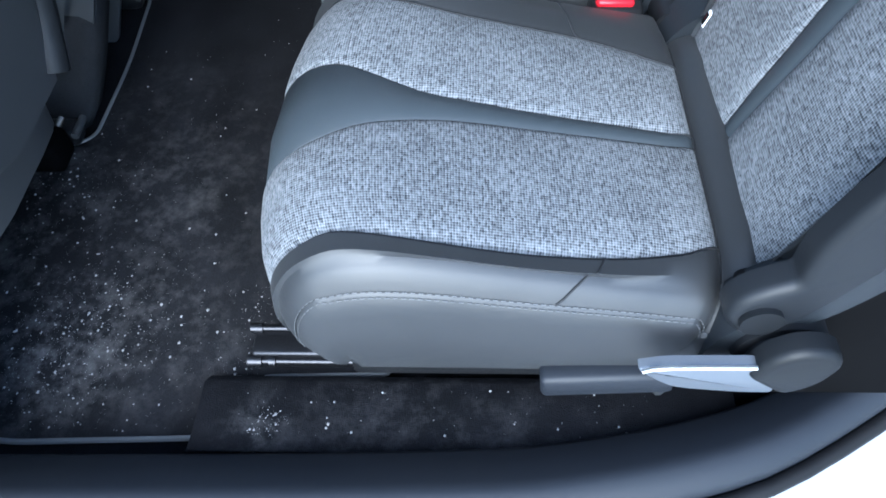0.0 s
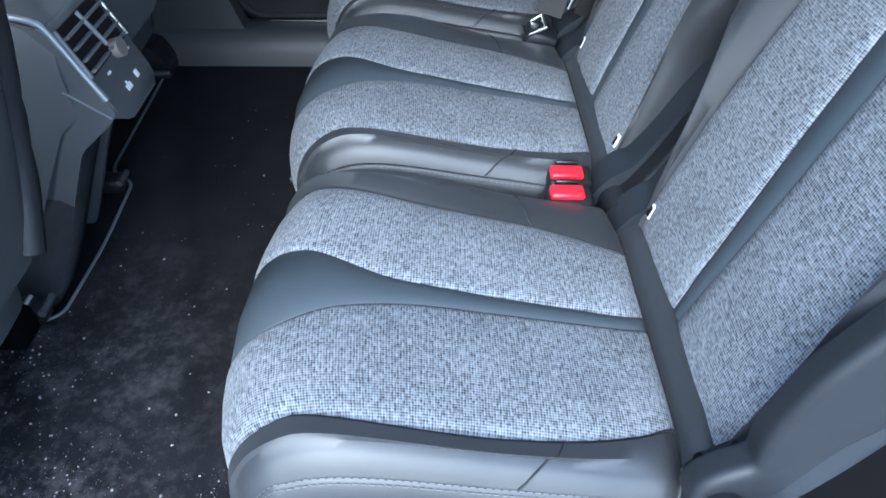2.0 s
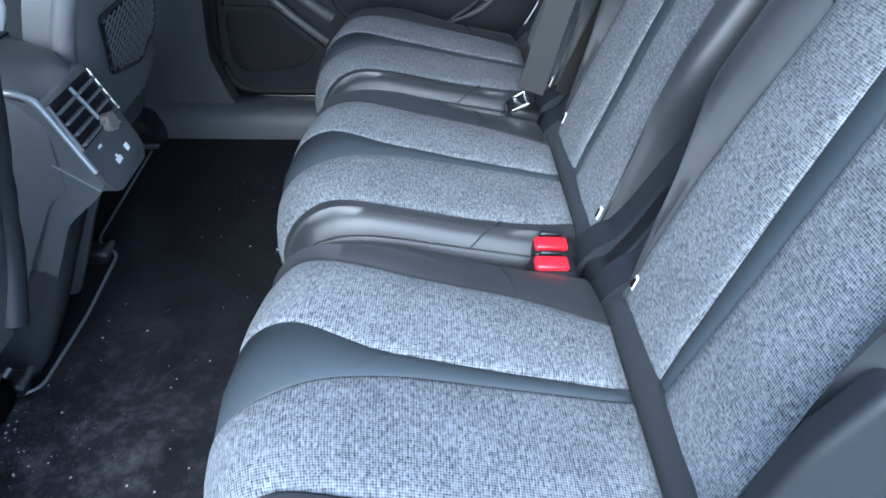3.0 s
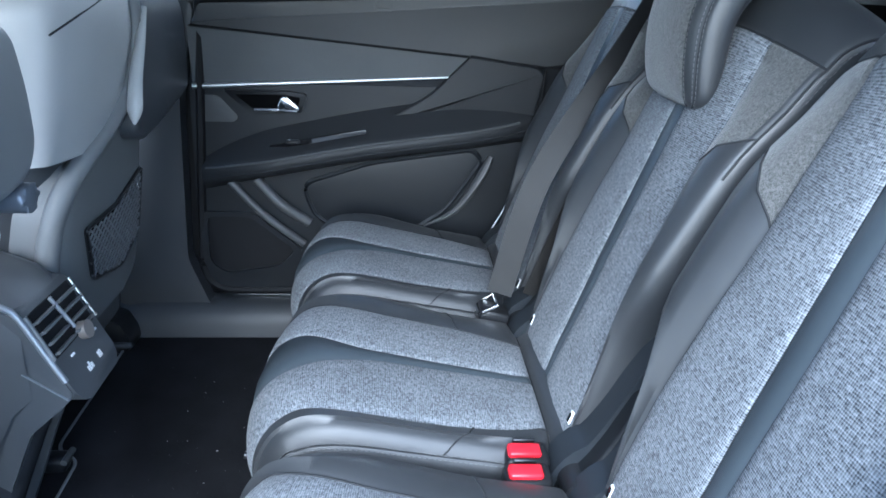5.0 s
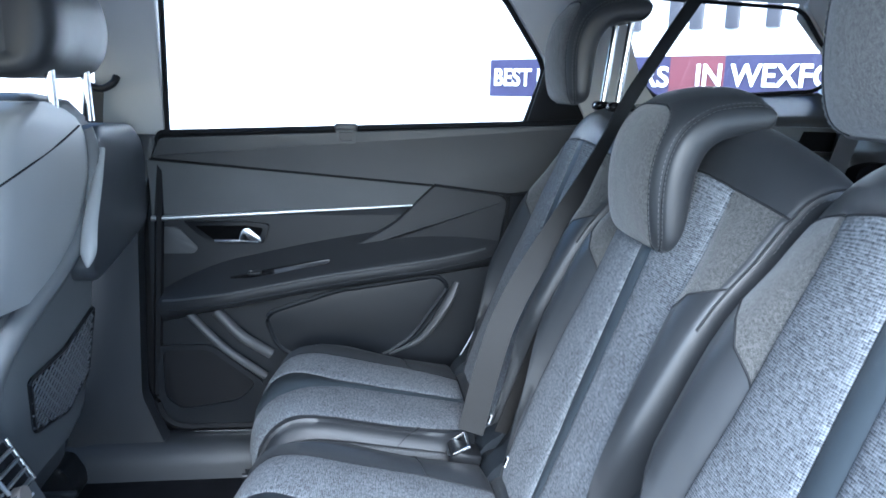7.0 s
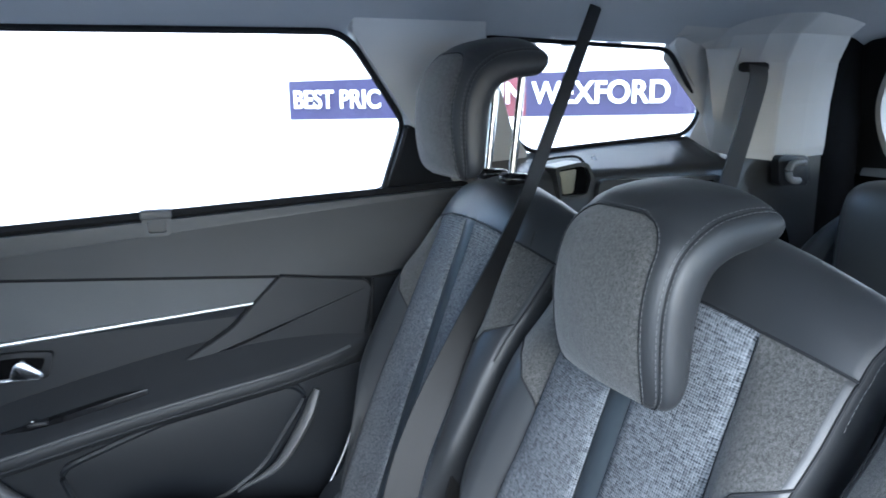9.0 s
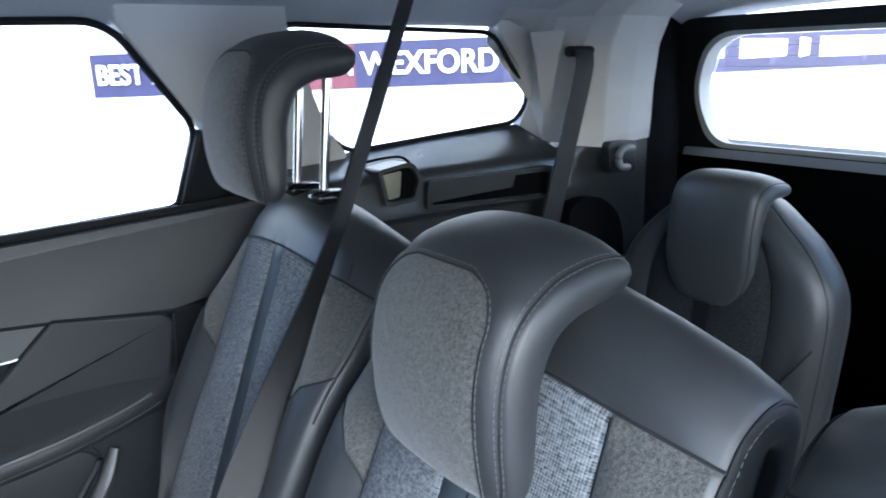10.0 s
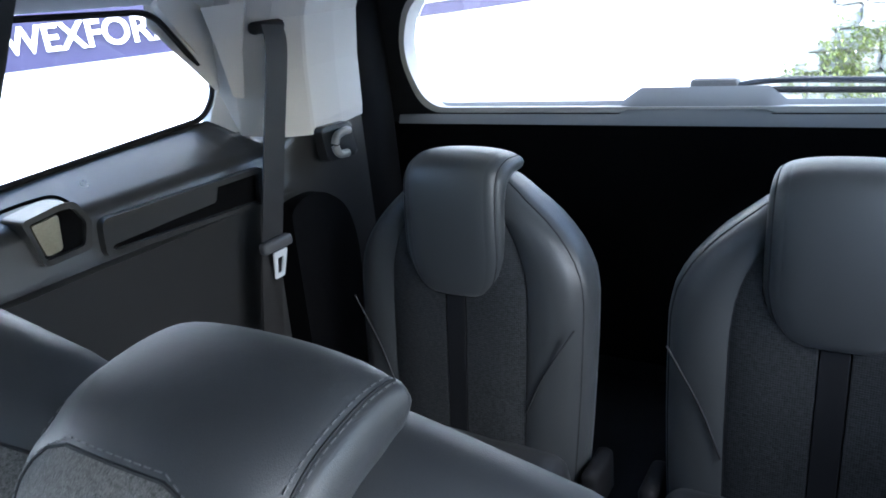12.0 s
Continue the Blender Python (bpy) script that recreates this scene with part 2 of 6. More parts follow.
# ---- mesh helpers ----
def thing(name, at, label, category, group="", kind=""):
    e = new(name)
    e.location = at
    e.empty_display_size = 0.05
    return tagged(e, label, category, group, kind)


def finish(bm, name, mats, smooth=True):
    me = bpy.data.meshes.new(name)
    bmesh.ops.recalc_face_normals(bm, faces=bm.faces[:])
    bm.to_mesh(me)
    bm.free()
    for q in mats if isinstance(mats, (list, tuple)) else (mats,):
        me.materials.append(q)
    if smooth:
        me.polygons.foreach_set("use_smooth", [True] * len(me.polygons))
        me.set_sharp_from_angle(angle=radians(48))
    return me


def world_of(ob):
    p = Vector((0, 0, 0))
    while ob:
        p += Vector(ob.location)
        ob = ob.parent
    return p


def part(name, bm, mats, parent, label="", smooth=True):
    """One mesh under a thing or part. Vertices are given in the car's metres."""
    bmesh.ops.translate(bm, verts=bm.verts[:], vec=-world_of(parent))
    ob = new(name, finish(bm, name, mats, smooth))
    ob.parent = parent
    return tagged(ob, label)


def solo(name, bm, mats, label, category, group="", kind="", smooth=True):
    """A top-level thing of one mesh, its origin at its middle base."""
    lo = [min(v.co[i] for v in bm.verts) for i in range(3)]
    hi = [max(v.co[i] for v in bm.verts) for i in range(3)]
    o = Vector(((lo[0] + hi[0]) / 2, (lo[1] + hi[1]) / 2, lo[2]))
    bmesh.ops.translate(bm, verts=bm.verts[:], vec=-o)
    ob = new(name, finish(bm, name, mats, smooth))
    ob.location = o
    return tagged(ob, label, category, group, kind)


def spline(ctrl, n, closed=False):
    """Catmull-Rom through the points, n steps a span."""
    c = [Vector(p) for p in ctrl]
    k = len(c)
    out = []
    for i in range(k if closed else k - 1):
        p1, p2 = c[i], c[(i + 1) % k]
        p0 = c[i - 1] if closed or i else p1 * 2 - p2
        p3 = c[(i + 2) % k] if closed or i + 2 < k else p2 * 2 - p1
        for s in range(n):
            t = s / n
            out.append(0.5 * (2 * p1 + (p2 - p0) * t + (2 * p0 - 5 * p1 + 4 * p2 - p3) * t * t + (3 * p1 - p0 - 3 * p2 + p3) * t ** 3))
    if not closed:
        out.append(c[-1])
    return out


def lerp_table(table, x):
    """Smooth monotone interpolation in a table of (x, value)."""
    if x <= table[0][0]:
        return table[0][1]
    if x >= table[-1][0]:
        return table[-1][1]
    n = len(table)
    d = [(b[1] - a[1]) / (b[0] - a[0]) for a, b in zip(table, table[1:])]

    def slope(k):
        if k == 0 or k == n - 1:
            return d[0] if k == 0 else d[-1]
        if d[k - 1] * d[k] <= 0:
            return 0.0
        return 2 * d[k - 1] * d[k] / (d[k - 1] + d[k])

    for k in range(n - 1):
        (a, va), (b, vb) = table[k], table[k + 1]
        if x <= b:
            h = b - a
            s = (x - a) / h
            return va * (1 + 2 * s) * (1 - s) ** 2 + h * slope(k) * s * (1 - s) ** 2 + vb * s * s * (3 - 2 * s) + h * slope(k + 1) * s * s * (s - 1)
    return table[-1][1]


def sheet(grid, mat_of=None, closed_u=False, closed_v=False, bm=None, uvs=None):
    """Quads over grid[u][v]; closed_u joins last row to first. uvs: same shape, in metres."""
    bm = bm or bmesh.new()
    vs = [[bm.verts.new(p) for p in row] for row in grid]
    nu, nv = len(grid), len(grid[0])
    uvl = bm.loops.layers.uv.verify() if uvs else None
    for i in range(nu if closed_u else nu - 1):
        for j in range(nv if closed_v else nv - 1):
            ii, jj = (i + 1) % nu, (j + 1) % nv
            try:
                f = bm.faces.new((vs[i][j], vs[ii][j], vs[ii][jj], vs[i][jj]))
            except ValueError:
                continue
            if mat_of:
                f.material_index = mat_of(i, j)
            if uvs:
                for lp, (a, b) in zip(f.loops, ((i, j), (ii, j), (ii, jj), (i, jj))):
                    lp[uvl].uv = uvs[a][b]
    return bm


def tube(pts, r, n=6, bm=None, closed=False, taper=None, flat=1.0):
    bm = bm or bmesh.new()
    pts = [Vector(p) for p in pts]
    rings = []
    up = Vector((0, 0, 1))
    k = len(pts)
    for i, p in enumerate(pts):
        a = pts[i - 1] if i or closed else p
        b = pts[(i + 1) % k] if i + 1 < k or closed else p
        d = (b - a).normalized()
        s = d.cross(up)
        if s.length < 1e-3:
            s = d.cross(Vector((1, 0, 0)))
        s.normalize()
        w = s.cross(d)
        q = r * (taper(i / (k - 1)) if taper else 1)
        rings.append([bm.verts.new(p + s * q * math.cos(6.28318 * j / n) + w * q * flat * math.sin(6.28318 * j / n)) for j in range(n)])
    for i in range(k if closed else k - 1):
        a, b = rings[i], rings[(i + 1) % k]
        for j in range(n):
            bm.faces.new((a[j], a[(j + 1) % n], b[(j + 1) % n], b[j]))
    if not closed:
        bm.faces.new(rings[0])
        bm.faces.new(rings[-1][::-1])
    return bm


def dashes(pts, bm=None, length=0.0042, gap=0.0026, r=0.0005):
    """A row of stitches along a line."""
    bm = bm or bmesh.new()
    pts = [Vector(p) for p in pts]
    seg, acc = [], 0.0
    for a, b in zip(pts, pts[1:]):
        seg.append((acc, a, b, (b - a).length))
        acc += (b - a).length

    def at(s):
        for q, a, b, ln in seg:
            if s <= q + ln and ln > 0:
                return a + (b - a) * ((s - q) / ln)
        return pts[-1]

    s = 0.0
    while s + length < acc:
        a, b = at(s), at(s + length)
        if (b - a).length > 1e-5:
            tube((a, b), r, 4, bm)
        s += length + gap
    return bm


def rbox(center, size, bevel=0.004, seg=2, m=None, bm=None):
    b2 = bmesh.new()
    bmesh.ops.create_cube(b2, size=1)
    bmesh.ops.scale(b2, vec=size, verts=b2.verts[:])
    if bevel:
        bmesh.ops.bevel(b2, geom=b2.edges[:], offset=min(bevel, min(size) * 0.45), segments=seg, profile=0.5, affect="EDGES")
    if m is not None:
        bmesh.ops.transform(b2, matrix=m, verts=b2.verts[:])
    bmesh.ops.translate(b2, vec=center, verts=b2.verts[:])
    return merge(b2, bm)


def merge(b2, bm=None):
    if bm is None:
        return b2
    me = bpy.data.meshes.new("tmp")
    b2.to_mesh(me)
    b2.free()
    bm.from_mesh(me)
    bpy.data.meshes.remove(me)
    return bm


def slab(poly, place, thick, bevel=0.003, bm=None, seg=2):
    """A plate: polygon (a, b) laid out by place(a, b, depth); depth runs from 0 (face) to thick (behind)."""
    b2 = bmesh.new()
    f = [b2.verts.new(place(a, b, 0.0)) for a, b in poly]
    g = [b2.verts.new(place(a, b, thick)) for a, b in poly]
    k = len(poly)
    top = b2.faces.new(f)
    b2.faces.new(g[::-1])
    for i in range(k):
        b2.faces.new((f[i], g[i], g[(i + 1) % k], f[(i + 1) % k]))
    if bevel:
        bmesh.ops.bevel(b2, geom=list(top.edges), offset=bevel, segments=seg, profile=0.5, affect="EDGES")
    return merge(b2, bm)


def round_poly(poly, r, n=5):
    """Rounds the corners of a polygon. r: one radius or one for each corner."""
    out = []
    k = len(poly)
    for i, p in enumerate(poly):
        rr = r[i] if isinstance(r, (list, tuple)) else r
        p = Vector(p)
        a, b = Vector(poly[i - 1]) - p, Vector(poly[(i + 1) % k]) - p
        q = min(rr, a.length * 0.48, b.length * 0.48)
        if q < 1e-5:
            out.append(tuple(p))
            continue
        s, e = p + a.normalized() * q, p + b.normalized() * q
        for j in range(n + 1):
            t = j / n
            out.append(tuple((1 - t) ** 2 * s + 2 * t * (1 - t) * p + t * t * e))
    return out


def soft_slab(poly, place, thick, r, n=4):
    """A plate with a rounded edge on its face; place(a, b, depth) as in slab."""
    k = len(poly)
    pts = [Vector(p) for p in poly]
    area = sum(pts[i - 1][0] * pts[i][1] - pts[i][0] * pts[i - 1][1] for i in range(k))
    sg = 1.0 if area > 0 else -1.0
    nrm = []
    for i in range(k):
        d = (pts[(i + 1) % k] - pts[i - 1]).normalized()
        nrm.append(Vector((-d[1], d[0])) * sg)
    b2 = bmesh.new()
    rows = []
    for q in range(n + 1):
        a = 0.5 * math.pi * q / n
        rows.append([b2.verts.new(place(*(pts[i] + nrm[i] * r * (1 - math.sin(a))), r * (1 - math.cos(a)))) for i in range(k)])
    rows.append([b2.verts.new(place(*pts[i], thick)) for i in range(k)])
    b2.faces.new(rows[0])
    b2.faces.new(rows[-1][::-1])
    for r0, r1 in zip(rows, rows[1:]):
        for i in range(k):
            b2.faces.new((r0[i], r0[(i + 1) % k], r1[(i + 1) % k], r1[i]))
    return b2


def ring(outer, inner, place, thick, bm=None):
    """A frame between two outlines of the same number of points."""
    b2 = bmesh.new()
    k = len(outer)
    rows = []
    for pts, d in ((outer, 0.0), (inner, 0.0), (inner, thick), (outer, thick)):
        rows.append([b2.verts.new(place(a, b, d)) for a, b in pts])
    for q in range(4):
        r0, r1 = rows[q], rows[(q + 1) % 4]
        for i in range(k):
            b2.faces.new((r0[i], r0[(i + 1) % k], r1[(i + 1) % k], r1[i]))
    return merge(b2, bm)


# ---- second-row seats ----
PITCH = 0.445


def pad(prof, spine, stations, mat_of, closed_v=False, close_bottom=False, plan=None, warp=None):
    """Upholstered form: profile (x, z) swept across y; stations are functions j -> (y, k, off): k draws in to the spine, off lifts along the normal."""
    n = len(prof)
    nrm = []
    for j in range(n):
        a = prof[j - 1] if j or closed_v else prof[j]
        b = prof[(j + 1) % n] if j + 1 < n or closed_v else prof[j]
        d = (b - a).normalized()
        nrm.append(Vector((-d[1], d[0])))
    arc = [0.0]
    for a, b in zip(prof, prof[1:]):
        arc.append(arc[-1] + (b - a).length)
    grid, uvs = [], []
    for i, st in enumerate(stations):
        row, uv = [], []
        for j in range(n):
            y, k, off = st(j)
            q = prof[j] + nrm[j] * off
            sp = spine[j]
            if warp:
                w = max(0.0, j + warp(i, j))
                a, f = int(w), w - int(w)
                b = min(a + 1, n - 1)
                y, k, off = [u * (1 - f) + v * f for u, v in zip(st(a), st(b))]
                q = (prof[a] + nrm[a] * off) * (1 - f) + (prof[b] + nrm[b] * off) * f
                sp = spine[a] * (1 - f) + spine[b] * f
            p = q * (1 - k) + sp * k
            dx, dz = plan(p[0], y, p[1]) if plan else (0.0, 0.0)
            row.append((p[0] + dx, y, p[1] + dz))
            uv.append((y, arc[j]))
        grid.append(row)
        uvs.append(uv)
    bm = sheet(grid, mat_of, closed_u=close_bottom, closed_v=closed_v, uvs=uvs)
    return bm, grid


def medial(prof, line):
    """For each profile point the nearest point of the form's middle line."""
    seg = [(Vector(a), Vector(b)) for a, b in zip(line, line[1:])]
    out = []
    for p in prof:
        best = None
        for a, b in seg:
            t = max(0.0, min(1.0, (p - a).dot(b - a) / (b - a).length_squared))
            q = a + (b - a) * t
            if best is None or (p - q).length < best[0]:
                best = ((p - q).length, q)
        out.append(best[1])
    return out


CUSH = [Vector(p) for p in spline([(0.102, 0.150), (0.066, 0.182), (0.051, 0.232), (0.060, 0.283), (0.092, 0.320), (0.145, 0.335), (0.22, 0.330),
                                    (0.32, 0.312), (0.42, 0.294), (0.462, 0.286), (0.469, 0.278), (0.478, 0.288), (0.494, 0.294), (0.510, 0.285), (0.518, 0.262), (0.517, 0.220), (0.510, 0.160)], 5)]
CUSH_SPINE = [Vector((min(0.47, max(0.115, p[0] * 0.9 + 0.035)), 0.145 + 0.02 * (p[0] < 0.1))) for p in CUSH]
E_TAB = [(0.03, 0.180), (0.083, 0.177), (0.112, 0.168), (0.138, 0.160), (0.188, 0.148), (0.236, 0.138), (0.296, 0.133), (0.357, 0.128), (0.417, 0.116), (0.468, 0.102), (0.52, 0.10)]
E_NEAR = [(0.03, 0.160), (0.089, 0.156), (0.123, 0.151), (0.157, 0.155), (0.194, 0.159), (0.239, 0.162), (0.285, 0.163), (0.332, 0.161), (0.38, 0.156), (0.431, 0.145), (0.468, 0.133), (0.52, 0.13)]
S_TAB = [(0.03, 0.060), (0.07, 0.054), (0.11, 0.044), (0.16, 0.028), (0.24, 0.0185), (0.34, 0.017), (0.52, 0.016)]
S_FAR = [(0.03, 0.066), (0.08, 0.064), (0.12, 0.058), (0.154, 0.041), (0.183, 0.026), (0.216, 0.014), (0.29, 0.0075), (0.374, 0.004), (0.46, 0.002), (0.52, 0.002)]
STRIP_MID = [(0.03, 0.003), (0.12, 0.006), (0.2, -0.001), (0.29, -0.005), (0.52, -0.007)]


def cushion_stations():
    def edge(j, tab=E_TAB):
        p = CUSH[j]
        return lerp_table(tab, p[0]) if p[1] > 0.2 or p[0] > 0.3 else 0.168 - (0.2 - p[1]) * 0.1

    def strip(j):
        p = CUSH[j]
        return lerp_table(S_TAB, p[0]) + max(0, 0.30 - p[1]) * 0.10 * (p[0] < 0.2)

    def strip_far(j):
        p = CUSH[j]
        return lerp_table(S_FAR, p[0]) + max(0, 0.30 - p[1]) * 0.06 * (p[0] < 0.2)

    def rim(j):
        # the sides draw in a little towards the front underside
        p = CUSH[j]
        return 0.203 - max(0, 0.24 - p[1]) * 0.25 * (p[0] < 0.12)

    st = []
    for sgn in (-1, 1):
        side = [(1.0, 0.90), (0.85, 0.965), (0.68, 0.995), (0.50, 1.0), (0.30, 0.990), (0.170, 0.972), (0.152, 0.952), (0.134, 0.964), (0.10, 0.948), (0.06, 0.925), (0.03, 0.90), (0.012, 0.87)]
        full = 0.0 if sgn < 0 else 1.0
        a = [lambda j, k=k, m=m, s=sgn, g=full: (s * rim(j) * (m + g * 0.05 * (1 - m) / 0.12 * (k < 0.12)), k, 0.011 * g * max(0.0, 1 - k / 0.15) * max(0.0, min(1.0, (0.34 - CUSH[j][0]) / 0.12))) for k, m in side]
        sw = strip if sgn < 0 else strip_far
        tab = E_NEAR if sgn < 0 else E_TAB
        a += [
            lambda j, s=sgn, tab=tab: (s * (edge(j, tab) + (rim(j) - edge(j, tab)) * 0.42), 0.0, 0.004 + 0.007 * (s > 0) * max(0.0, min(1.0, (0.34 - CUSH[j][0]) / 0.12))),
            lambda j, s=sgn, tab=tab: (s * (edge(j, tab) + 0.004), 0.0, 0.003 if s < 0 else 0.001),
            lambda j, s=sgn, tab=tab: (s * edge(j, tab), 0.0, -0.0035 if s < 0 else -0.001),
            lambda j, s=sgn, tab=tab: (s * (edge(j, tab) - 0.004), 0.0, 0.0005),
            lambda j, s=sgn, tab=tab: (s * (edge(j, tab) - 0.015), 0.0, 0.003),
            lambda j, s=sgn, tab=tab, strip=sw: (s * (edge(j, tab) * 0.66 + strip(j) * 0.34), 0.0, 0.005),
            lambda j, s=sgn, tab=tab, strip=sw: (s * (edge(j, tab) * 0.33 + strip(j) * 0.67), 0.0, 0.004),
            lambda j, s=sgn, tab=tab, strip=sw: (s * (strip(j) + 0.008), 0.0, 0.0022),
            lambda j, s=sgn, tab=tab, strip=sw: (s * (strip(j) + 0.0025), 0.0, 0.0005),
            lambda j, s=sgn, tab=tab, strip=sw: (s * strip(j), 0.0, -0.0025),
            lambda j, s=sgn, tab=tab, strip=sw: (s * (strip(j) - 0.0025), 0.0, 0.0),
        ]
        st += a if sgn < 0 else [lambda j: (lerp_table(STRIP_MID, CUSH[j][0]), 0.0, 0.001)] + a[::-1]
    # no relief on the roll at the back
    def calm(f):
        return lambda j: (f(j)[0], f(j)[1], f(j)[2] * max(0.0, min(1.0, (0.466 - CUSH[j][0]) / 0.02)) if j > 30 else f(j)[2])

    return [calm(f) for f in st]


def bow(x, y, z):
    """The front of the cushion is rounded in plan."""
    return ((0.044 if y < 0 else 0.034) * min(1.0, (abs(y) / 0.2) ** 2.0) - 0.009) * max(0.0, min(1.0, (0.26 - x) / 0.2)) - 0.055 * max(0.0, min(1.0, (-y - 0.15) / 0.045)) * max(0.0, min(1.0, (0.30 - z) / 0.10)) * max(0.0, min(1.0, (x - 0.38) / 0.12)), -0.024 * max(0.0, min(1.0, (abs(y) - 0.10) / 0.09)) ** 2 * max(0.0, min(1.0, (x - 0.455) / 0.02))


def hooked_pad(seat, outer, inner, half, Y, width, label, felt=None, skin=None):
    """A pad bent over like a hook: outer and inner side lines of as many points; width: scale along the way; felt: stretch of the face set in felt."""
    o, q = spline(outer, 10), spline(inner, 10)
    n = len(o)
    way = [0.0]
    for a, b in zip(o, o[1:]):
        way.append(way[-1] + (b - a).length)
    sect = [(0.0, 0.0), (0.20, 0.006), (0.42, 0.035), (0.58, 0.08), (0.70, 0.135), (0.735, 0.165), (0.755, 0.185), (0.775, 0.185), (0.84, 0.26), (0.885, 0.33), (0.905, 0.385), (0.925, 0.395),
            (0.965, 0.47), (0.99, 0.60), (1.0, 0.74), (0.975, 0.88), (0.92, 0.96), (0.82, 1.0), (0.4, 1.0)]
    ring_pts = [(y, f, i) for i, (y, f) in enumerate(sect)] + [(0.0, 1.0, 19)] + [(-y, f, -i) for i, (y, f) in reversed(list(enumerate(sect))) if i]
    grid = []
    for y, f, i in ring_pts:
        row = []
        for j in range(n):
            w = half * lerp_table(width, way[j])
            yy = y * w
            if felt and abs(i) <= 8:
                # the felt's upper corners are rounded
                t = min(1.0, max(0.0, (way[j] - (felt[1] - 0.045)) / 0.045))
                out = 1.0 if way[j] <= felt[1] + 1e-4 else max(0.0, 1 - (way[j] - felt[1]) / 0.06)
                yy *= 1 - 0.50 * (1 - math.sqrt(1 - t * t)) * out * {7: 0.95, 8: 0.45}.get(abs(i), 1.0)
                u = abs(yy) / w
                f = lerp_table([(0.0, 0.0), (0.2, 0.006), (0.42, 0.035), (0.58, 0.08), (0.70, 0.135), (0.775, 0.19), (0.84, 0.26), (0.9, 0.34)], u) + (0.012 if abs(i) in (5, 6) and way[j] < felt[1] - 0.006 else 0.0)
            ends = math.sin(0.5 * math.pi * min(1.0, j / 5.0, (n - 1 - j) / 5.0))
            f2 = 0.5 + (f - 0.5) * (0.40 + 0.60 * ends)
            if j > n // 2:
                yy *= 0.90 + 0.10 * ends
            p = o[j].lerp(q[j], f2)
            row.append((p[0], Y + yy, p[1]))
        grid.append(row)
    m = len(grid)
    k0 = min(range(n), key=lambda j: abs(way[j] - felt[0])) if felt else 0
    k1 = min(range(n), key=lambda j: abs(way[j] - felt[1])) if felt else -1

    def mats(i, j):
        i2 = min(i, m - 1 - i)
        return 1 if felt and i2 < 6 and k0 <= j < k1 else 0

    bm = sheet(grid, mats, closed_u=True)
    for j in (0, n - 1):
        bm.verts.ensure_lookup_table()
        bm.faces.new([bm.verts[i * n + j] for i in range(m)])
    hr = part("headrest", bm, [skin or LEATHER, FELT], seat, label)
    sm, th = bmesh.new(), bmesh.new()
    for i, s in ((10, 1), (m - 10, -1)):
        tube(grid[i][2:n - 3], 0.0013, 5, sm)
        if felt:
            for d in (-1, 1):
                dashes([Vector(p) + Vector((-0.0008, 0.0008 * s, 0.0006)) for p in grid[i + d][2:n - 4]], th)
    if felt:
        edge = [grid[6][j] for j in range(2, k1)] + [grid[i % m][k1] for i in range(6, -7, -1)] + [grid[m - 6][j] for j in range(k1 - 1, 1, -1)]
        tube(edge, 0.0012, 5, sm)
        edge = [grid[7][j] for j in range(2, k1)] + [Vector(grid[i % m][k1]) + Vector((0.003, 0, 0.003)) for i in range(6, -7, -1)] + [grid[m - 7][j] for j in range(k1 - 1, 1, -1)]
        dashes([Vector(p) + Vector((-0.0006, 0, 0.0004)) for p in edge], th)
    tagged(part("seam", sm, SEAM, hr), kind="stuff")
    if felt:
        tagged(part("stitching", th, THREAD, hr, "pale stitching"), kind="stuff")
    return hr


